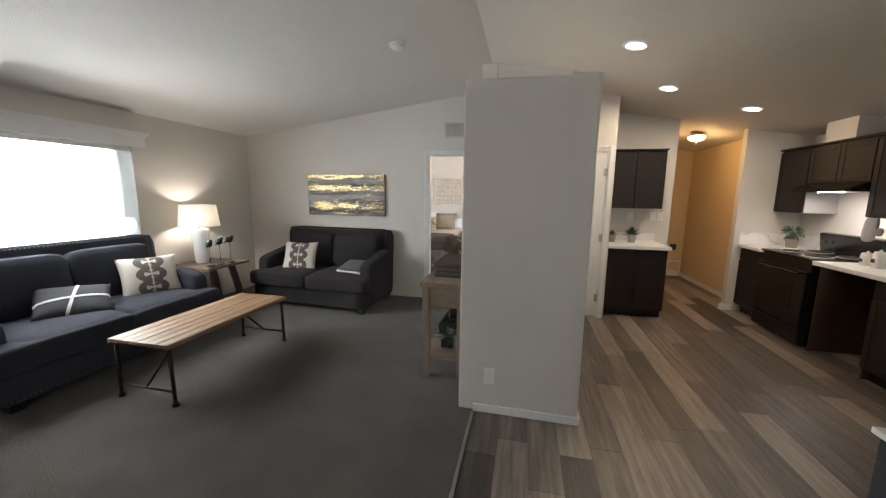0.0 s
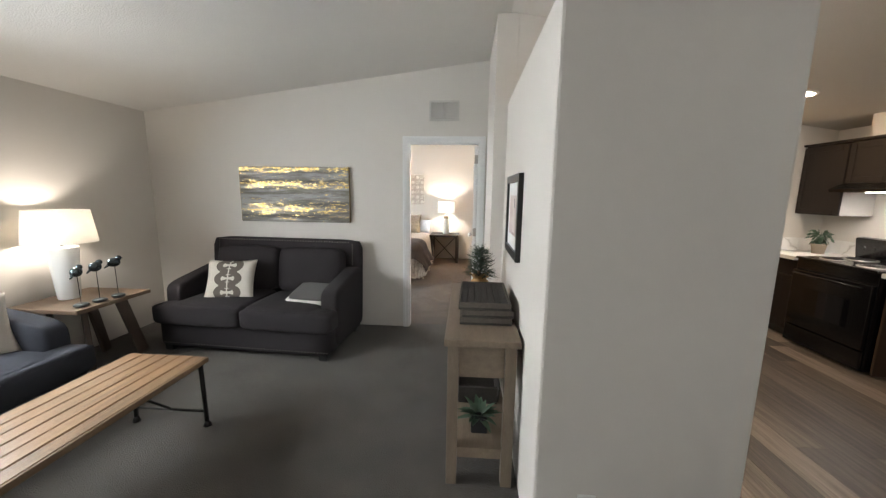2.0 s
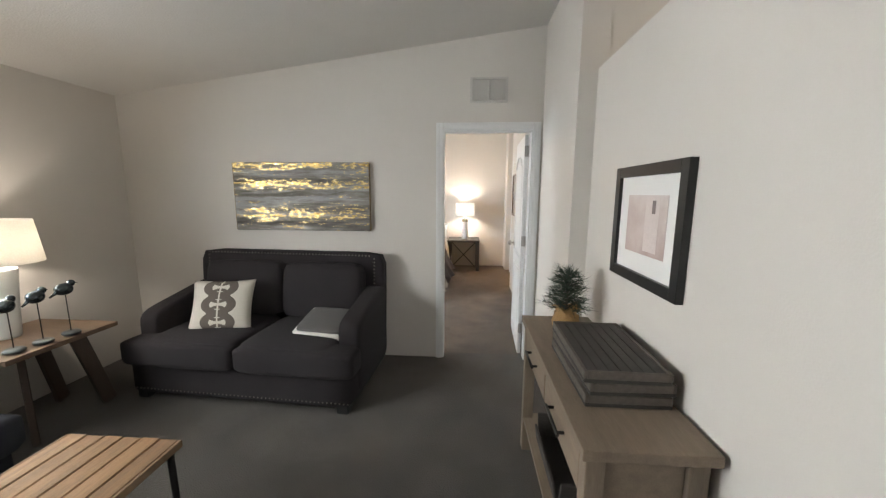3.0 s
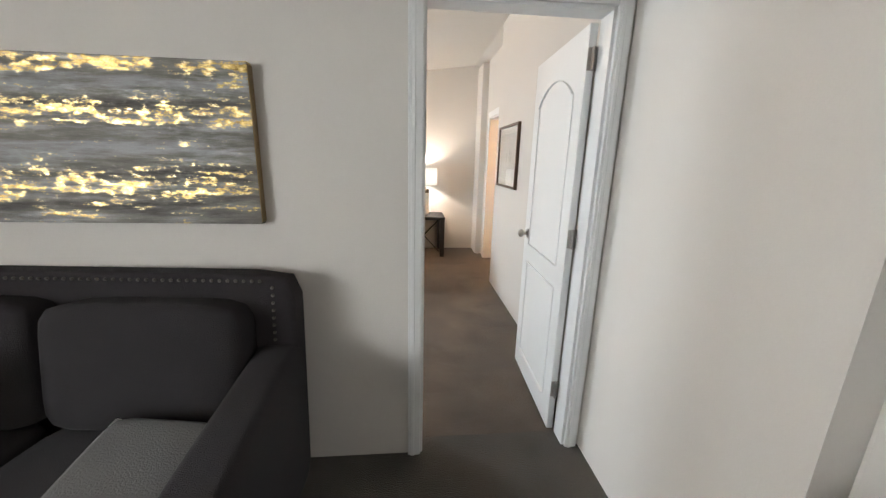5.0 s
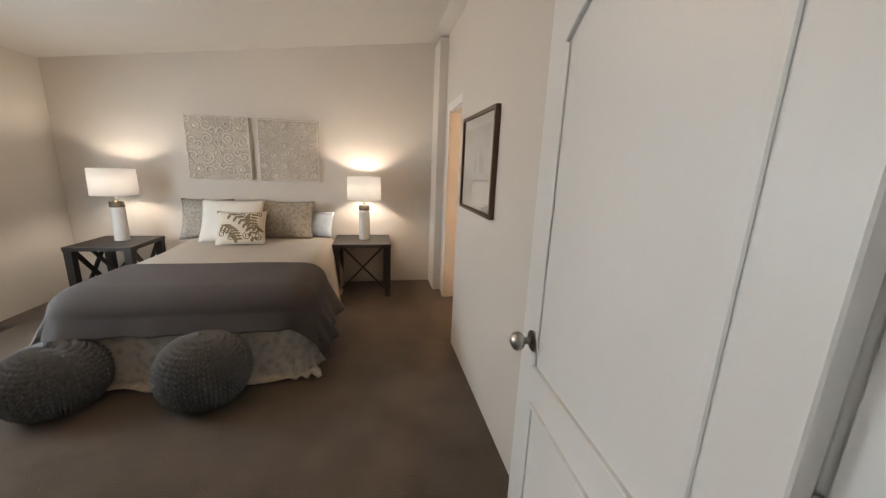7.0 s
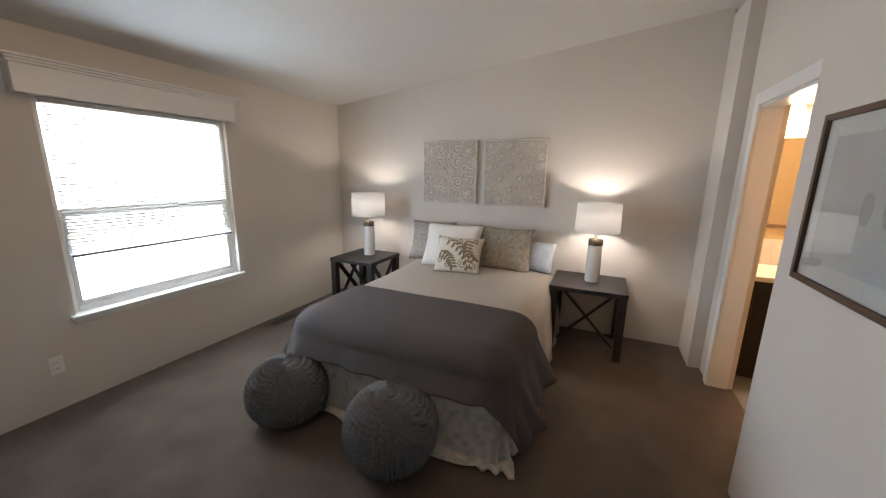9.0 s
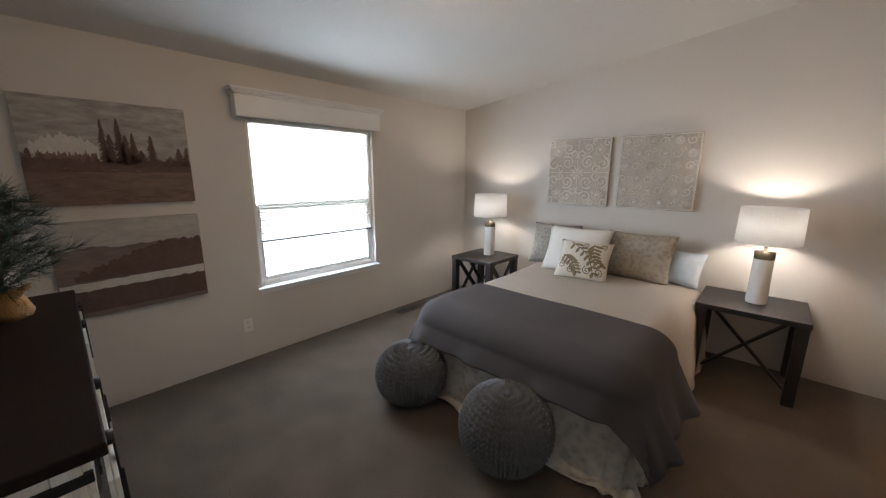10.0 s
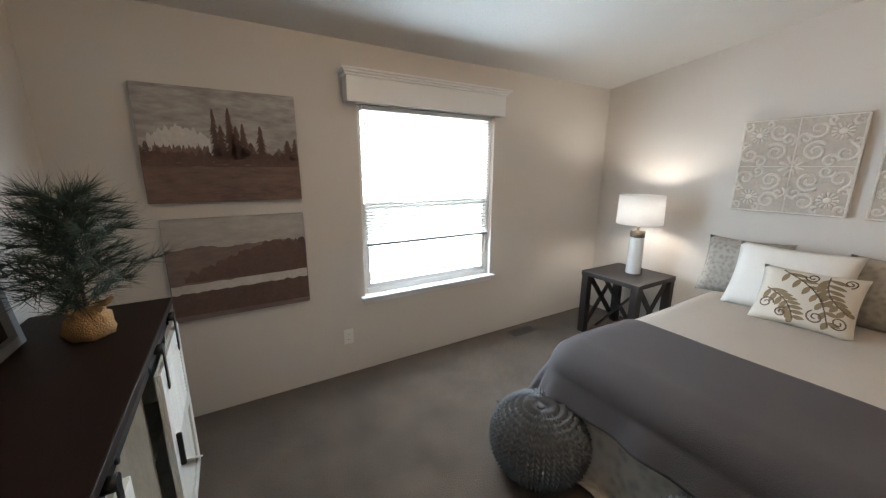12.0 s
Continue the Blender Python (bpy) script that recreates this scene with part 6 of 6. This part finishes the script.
def fir(bm, y, low, high, wide, x):
    """One painted fir: a spire of ragged boughs."""
    n = 16
    for i in range(n):
        k = i / n
        z0, z1 = low + (high - low) * k, low + (high - low) * min(1.0, (i + 1.6) / n)
        for s in (-1, 1):
            w = wide * ((1 - k) ** 0.8) * rnd.uniform(0.55, 1.15) + 0.004
            tip = max(-0.386, min(0.386, y + s * w))
            bm.faces.new([bm.verts.new(v) for v in ((x, y, z0 + 0.004), (x, tip, z0 - rnd.uniform(0.0, 0.012)), (x, y + (tip - y) * 0.45, z0 + (z1 - z0) * 0.6), (x, y, z1))])


bm = bmesh.new()
ragged(bm, [(-0.35 + 0.28 * i / 40, 0.045 + 0.055 * math.sin(i / 40 * 3.14) + 0.03 * noise.noise(Vector((i * 0.45, 7, 1)))) for i in range(41)], 0.0384, -0.06)
part("snow_mountain", bm, PALE, c1)
bm = bmesh.new()
ragged(bm, [(-0.34 + 0.26 * i / 50, -0.005 + 0.045 * noise.noise(Vector((i * 0.6, 11, 1)))) for i in range(51)], 0.0386, -0.06)
part("mountain_shade", bm, RUST, c1)
bm = bmesh.new()
ragged(bm, [(-0.386 + 0.772 * i / 80, -0.035 + 0.03 * noise.noise(Vector((i * 0.5, 2, 1))) + 0.012 * noise.noise(Vector((i * 1.7, 3, 1)))) for i in range(81)], 0.0388, -0.11)
part("tree_line", bm, BROWN, c1)
bm = bmesh.new()
for ty, hi, wd in ((-0.045, 0.205, 0.035), (-0.015, 0.12, 0.05), (0.03, 0.215, 0.042), (0.06, 0.12, 0.05), (0.095, 0.135, 0.036), (0.13, 0.03, 0.05), (0.185, 0.125, 0.045), (0.33, 0.05, 0.05), (0.375, 0.06, 0.05), (0.28, 0.0, 0.04), (-0.36, 0.02, 0.035), (-0.31, 0.0, 0.03), (-0.385, 0.0, 0.03)):
    fir(bm, ty, -0.07, hi, wd, 0.0392)
tagged(part("fir_grove", bm, BROWN, c1), kind="stuff")
bm = bmesh.new()
for i in range(90):
    y, z, w = rnd.uniform(-0.36, 0.36), rnd.uniform(-0.285, -0.07), rnd.uniform(0.01, 0.035)
    h = rnd.uniform(0.002, 0.006)
    bm.faces.new([bm.verts.new(v) for v in ((0.0390, max(-0.386, y - w), z), (0.0390, y, z - h), (0.0390, min(0.386, y + w), z + 0.003), (0.0390, y, z + h))])
tagged(part("grass_strokes", bm, RUST, c1), kind="stuff")
c2 = canvas(6.69, 7.44, 0.655, 1.26, landscape("lake_painting", 0.13, (0.22, 0.16, 0.14), (0.13, 0.09, 0.08), (0.34, 0.31, 0.285), (0.44, 0.41, 0.38), 0.10), "canvas of a dark wooded shore over pale water")
bm = bmesh.new()
ragged(bm, [(-0.30 + 0.67 * i / 60, -0.03 + 0.17 * min(1, i / 40) + 0.03 * noise.noise(Vector((i * 0.4, 4, 1))) + 0.022 * noise.noise(Vector((i * 1.9, 9, 1)))) for i in range(61)], 0.0388, -0.07)
part("wooded_shore", bm, BROWN, c2)
bm = bmesh.new()
ragged(bm, [(-0.37 + 0.74 * i / 20, -0.085 + 0.006 * noise.noise(Vector((i * 0.7, 5, 1))) + 0.02 * i / 20) for i in range(21)], 0.0392, -0.145)
part("water", bm, PALE, c2)
bm = bmesh.new()
ragged(bm, [(-0.37 + 0.74 * i / 30, -0.135 + 0.012 * noise.noise(Vector((i * 0.7, 6, 1))) + 0.015 * i / 30) for i in range(31)], 0.0396, -0.27)
part("near_bank", bm, BROWN, c2)

# glazed print on the side wall
def mist_art():
    m, b = base("mist_print", 0.5)
    vec, x, y, z = coords(m)
    n = noise_of(m, vec, 3, 4, (1, 1, 0.6))
    m.node_tree.links.new(ramp(m, n, ((0.3, (0.48, 0.48, 0.48)), (0.55, (0.60, 0.60, 0.60)), (0.7, (0.67, 0.67, 0.67)))), b.inputs["Base Color"])
    return m


art2 = framed("framed_print", pose(-0.005, 8.255, 1.49, 0, 0, -90), 0.69, 0.60, 0.022, 0.03, mat("brown_frame", (0.085, 0.046, 0.026), 0.45), 0.06, mist_art(), "brown framed misty tree print behind glass", True)
for tx, th in ((-0.02, 0.10), (0.08, 0.14), (0.13, 0.11)):
    bm = cushion(bmesh.new(), (tx - 0.028, -0.0168, -0.06), (tx + 0.028, -0.0162, -0.06 + th), 2.4, cuts=6)
    part("painted_tree", bm, mat("print_tree", (0.46, 0.46, 0.45), 0.7) if "print_tree" not in bpy.data.materials else bpy.data.materials["print_tree"], art2)

# sideboard with sliding barn doors
DX0, DX1, DY0, DY1, DH = -3.36, -1.79, 6.292, 6.755, 0.955
sb = thing("sideboard", pose((DX0 + DX1) / 2, (DY0 + DY1) / 2, 0), "distressed white sideboard with barn doors and dark top", "sideboard")
sw, sd = (DX1 - DX0) / 2, (DY1 - DY0) / 2
part("top_board", one((-sw, -sd, DH - 0.032), (sw, sd, DH), 0.005), DARKTOP, sb, "dark walnut top")
part("back_panel", one((-sw + 0.02, -sd + 0.004, 0.03), (sw - 0.02, -sd + 0.014, DH - 0.033)), DISTRESS, sb)
for s in (-1, 1):
    e = part("end_panel", one((s * (sw - 0.032) - 0.010, -sd + 0.015, 0.05), (s * (sw - 0.032) + 0.010, sd - 0.045, DH - 0.033)), DISTRESS, sb)
    for i in range(4):
        y0 = -sd + 0.055 + i * 0.088
        part("plank", one((s * (sw - 0.0215) - 0.0005, y0, 0.06), (s * (sw - 0.0215) + s * 0.006 + 0.0005, y0 + 0.085, DH - 0.10), 0.002), DISTRESS, e)
    for y0, y1 in ((-sd + 0.004, -sd + 0.05), (sd - 0.095, sd - 0.046)):
        part("corner_post", one((s * (sw - 0.026) - 0.014, y0, 0), (s * (sw - 0.026) + 0.016, y1, DH - 0.033), 0.003), DISTRESS, sb)
    part("top_rail", one((s * (sw - 0.022) - 0.008, -sd + 0.051, DH - 0.095), (s * (sw - 0.022) + 0.010, sd - 0.096, DH - 0.033), 0.002), DISTRESS, sb)
part("bottom_board", one((-sw + 0.045, -sd + 0.015, 0.06), (sw - 0.045, sd - 0.05, 0.085)), DISTRESS, sb)
part("head_board", one((-sw + 0.02, sd - 0.048, DH - 0.125), (sw - 0.02, sd - 0.03, DH - 0.033), 0.002), DISTRESS, sb)
for x0 in (-0.26, 0.26):
    part("divider", one((x0 - 0.01, -sd + 0.015, 0.086), (x0 + 0.01, sd - 0.06, DH - 0.126)), DISTRESS, sb)
part("shelf", one((-sw + 0.045, -sd + 0.015, 0.45), (-0.271, sd - 0.07, 0.47)), DISTRESS, sb)
part("shelf", one((0.271, -sd + 0.015, 0.45), (sw - 0.045, sd - 0.07, 0.47)), DISTRESS, sb)
rail = part("barn_rail", one((-sw + 0.03, sd - 0.022, DH - 0.092), (sw - 0.03, sd - 0.016, DH - 0.066), 0.001), IRON, sb, "black iron sliding rail")
for x0 in (-0.66, -0.22, 0.22, 0.66):
    part("standoff", rod(bmesh.new(), (x0, sd - 0.029, DH - 0.079), (x0, sd - 0.010, DH - 0.079), 0.010), IRON, rail)
part("corner_bracket", one((sw - 0.02, sd - 0.14, DH - 0.085), (sw - 0.004, sd - 0.03, DH - 0.06), 0.002), IRON, sb, "black iron bracket")
for dx in (-0.50, 0.50):
    bd = part("barn_door", one((dx - 0.26, sd - 0.012, 0.075), (dx + 0.26, sd - 0.002, DH - 0.115), 0.002), DISTRESS, sb)
    zt, zb, w2 = DH - 0.115, 0.075, 0.26
    for a, b in (((dx - w2, zb), (dx - w2 + 0.06, zt)), ((dx + w2 - 0.06, zb), (dx + w2, zt)), ((dx - w2 + 0.0605, zt - 0.06), (dx + w2 - 0.0605, zt)), ((dx - w2 + 0.0605, zb), (dx + w2 - 0.0605, zb + 0.06)), ((dx - w2 + 0.0605, 0.44), (dx + w2 - 0.0605, 0.50))):
        part("stile", one((a[0], sd - 0.0015, a[1]), (b[0], sd + 0.009, b[1]), 0.002), DISTRESS, bd)
    part("diagonal", bar(bmesh.new(), (dx - w2 + 0.06, sd + 0.003, zb + 0.06), (dx + w2 - 0.06, sd + 0.003, 0.44), 0.05, 0.008, 0.002), DISTRESS, bd)
    for i in range(14):
        z0 = 0.515 + i * 0.019
        bm = box(bmesh.new(), (-w2 + 0.065, -0.001, -0.008), (w2 - 0.065, 0.001, 0.008))
        bmesh.ops.transform(bm, matrix=pose(dx, sd + 0.004, z0, 35), verts=bm.verts)
        part("louver", bm, DISTRESS, bd)
    for k in (-1, 1):
        bm = box(bmesh.new(), (dx + k * 0.17 - 0.014, sd - 0.001 + 0.0105, zt - 0.10), (dx + k * 0.17 + 0.014, sd + 0.0145, DH - 0.06), 0.001, 1)
        rod(bm, (dx + k * 0.17, sd - 0.014, DH - 0.055), (dx + k * 0.17, sd + 0.0145, DH - 0.055), 0.019)
        part("hanger", bm, IRON, bd, "black strap hanger with wheel")
    part("pull", bar(bmesh.new(), (dx - 0.20 * (1 if dx > 0 else -1), sd + 0.018, 0.42), (dx - 0.20 * (1 if dx > 0 else -1), sd + 0.018, 0.56), 0.012, 0.018, 0.003), IRON, bd)

# framed mirror leaning on the wall
mw, mh, md = 0.80, 0.69, 0.055
mir = thing("leaning_mirror", pose(-2.66, 6.385, DH + 0.0066, 6.5, 0, 0), "grey wood framed smoked mirror leaning on the sideboard", "mirror")
for a, b in (((-mw / 2, -md, 0), (-mw / 2 + 0.035, 0, mh)), ((mw / 2 - 0.035, -md, 0), (mw / 2, 0, mh)), ((-mw / 2 + 0.035, -md, 0), (mw / 2 - 0.035, 0, 0.035)), ((-mw / 2 + 0.035, -md, mh - 0.035), (mw / 2 - 0.035, 0, mh))):
    part("frame_side", one(a, b, 0.003), GREYWOOD, mir)
part("backing", one((-mw / 2 + 0.035, -md + 0.004, 0.035), (mw / 2 - 0.035, -0.028, mh - 0.035)), FRAMEBLACK, mir)
part("mirror_glass", one((-mw / 2 + 0.035, -0.0275, 0.035), (mw / 2 - 0.035, -0.023, mh - 0.035)), SMOKED, mir, "dark smoked mirror glass")
pine_sprig("pine_plant", pose(-3.02, 6.56, DH), 0.52, 0.24, "bushy artificial pine in burlap wrap on the sideboard", 9)

# ---- bathroom seen through its doorway ----
van = thing("bathroom_vanity", pose(1.05, 10.66, 0), "dark vanity with white top in the bathroom", "vanity")
part("body", one((-0.72, -0.50, 0.0), (0.80, -0.002, 0.80)), CABINET, van)
for i in range(3):
    panel_door(van, (-0.71 + i * 0.50, -0.5005, 0.10), (-0.71 + (i + 1) * 0.50 - 0.01, 0, 0.78), 1, -1)
part("countertop", one((-0.74, -0.53, 0.801), (0.82, -0.002, 0.84), 0.006), COUNTER, van)
for i in range(5):
    part("backsplash_tile", one((-0.74 + i * 0.312 + 0.001, -0.012, 0.841), (-0.74 + (i + 1) * 0.312 - 0.001, -0.002, 1.06), 0.002), MARBLE, van)
bm_ = thing("bathroom_mirror", pose(1.03, 10.66, 1.16), "wood framed mirror over the vanity", "mirror")
part("mirror_glass", one((-0.58, -0.012, 0.03), (0.62, -0.004, 0.72)), MIRROR, bm_)
for a, b in (((-0.62, -0.02, 0), (-0.5805, -0.0005, 0.75)), ((0.6205, -0.02, 0), (0.66, -0.0005, 0.75)), ((-0.58, -0.02, 0.7205), (0.62, -0.0005, 0.75)), ((-0.58, -0.02, 0), (0.62, -0.0005, 0.0295))):
    part("frame_side", one(a, b, 0.003), WALNUT, bm_)
vl = thing("vanity_light", pose(0.56, 10.66, 2.08), "frosted vanity light above the mirror, lit", "wall light")
part("back_plate", one((-0.24, -0.02, -0.05), (0.28, -0.0005, 0.05), 0.005), STEEL, vl)
for x0 in (-0.2, 0.0, 0.2):
    g = part("glass_shade", lathe(bmesh.new(), ((0.03, 0.05), (0.045, 0.03), (0.06, -0.06), (0.062, -0.075)), 20, (x0, -0.10, 0)), LIT, vl, "lit frosted glass shade")
    g.visible_shadow = False
    part("arm", rod(bmesh.new(), (x0, -0.02, 0.03), (x0, -0.10, 0.055), 0.008, n=8), STEEL, vl)

cl = thing("ceiling_light", pose(-1.80, 8.15, top(-1.80)), "flush glass ceiling light, lit warm in the bedroom", "ceiling light")
part("canopy", lathe(bmesh.new(), ((0.001, 0.004), (0.075, 0.012), (0.075, -0.02), (0.05, -0.04), (0.001, -0.042)), 24), STEEL, cl)
gl = part("glass_dome", lathe(bmesh.new(), ((0.145, -0.06), (0.148, -0.07), (0.12, -0.105), (0.06, -0.125), (0.001, -0.13)), 32), LIT_WARM, cl, "warm lit glass dome")
gl.visible_shadow = False
part("rim", lathe(bmesh.new(), ((0.05, -0.043), (0.149, -0.052), (0.150, -0.060), (0.05, -0.05), (0.05, -0.043)), 32), STEEL, cl)


# ---- vinyl planks of the kitchen floor, laid along y ----
def plank_mat():
    m, b = base("vinyl_plank", 0.42)
    vec, x, y, z = coords(m)
    info = m.node_tree.nodes.new("ShaderNodeObjectInfo")
    shift = m.node_tree.nodes.new("ShaderNodeVectorMath")
    shift.operation = "ADD"
    m.node_tree.links.new(vec, shift.inputs[0])
    m.node_tree.links.new(info.outputs["Location"], shift.inputs[1])
    grain = noise_of(m, shift.outputs[0], 2.0, 6, (16, 0.9, 1), 0.6)
    fine = noise_of(m, shift.outputs[0], 9.0, 4, (22, 0.8, 1), 0.6)
    t = calc(m, "ADD", calc(m, "MULTIPLY", grain, 0.7), calc(m, "MULTIPLY", fine, 0.3))
    tone = calc(m, "ADD", calc(m, "MULTIPLY", calc(m, "SUBTRACT", t, 0.5), 1.7), calc(m, "ADD", 0.06, calc(m, "MULTIPLY", info.outputs["Random"], 0.84)))
    m.node_tree.links.new(ramp(m, tone, ((0.08, (0.042, 0.034, 0.029)), (0.40, (0.095, 0.075, 0.061)), (0.62, (0.160, 0.128, 0.104)), (0.92, (0.255, 0.215, 0.18)))), b.inputs["Base Color"])
    bump_from(m, b, fine, 0.08)
    return m


PLANK = plank_mat()
PW, PL = 0.182, 1.22
full = mesh_of(box(bmesh.new(), (0.0008, 0.0008, -0.0035), (PW - 0.0008, PL - 0.0008, 0.0), 0.0008, 1), "plank", PLANK)
cols = int(math.ceil((XE - 0.118) / PW))
prnd = random.Random(4)
for i in range(cols):
    x0 = 0.118 + i * PW
    wdt = min(PW, XE - x0)
    y = YS - prnd.uniform(0, PL)
    while y < 8.88:
        ya, yb = max(y, YS), min(y + PL, 8.89)
        if yb - ya > 0.05:
            if yb - ya > PL - 0.001 and wdt > PW - 0.001:
                me = full
            else:
                me = mesh_of(box(bmesh.new(), (0.0008, 0.0008, -0.0035), (wdt - 0.0008, yb - ya - 0.0008, 0.0), 0.0008, 1), "plank", PLANK)
            p = new("plank", me)
            p.parent = kitchen_floor
            p.location = (x0, ya, 0.0)
        y += PL
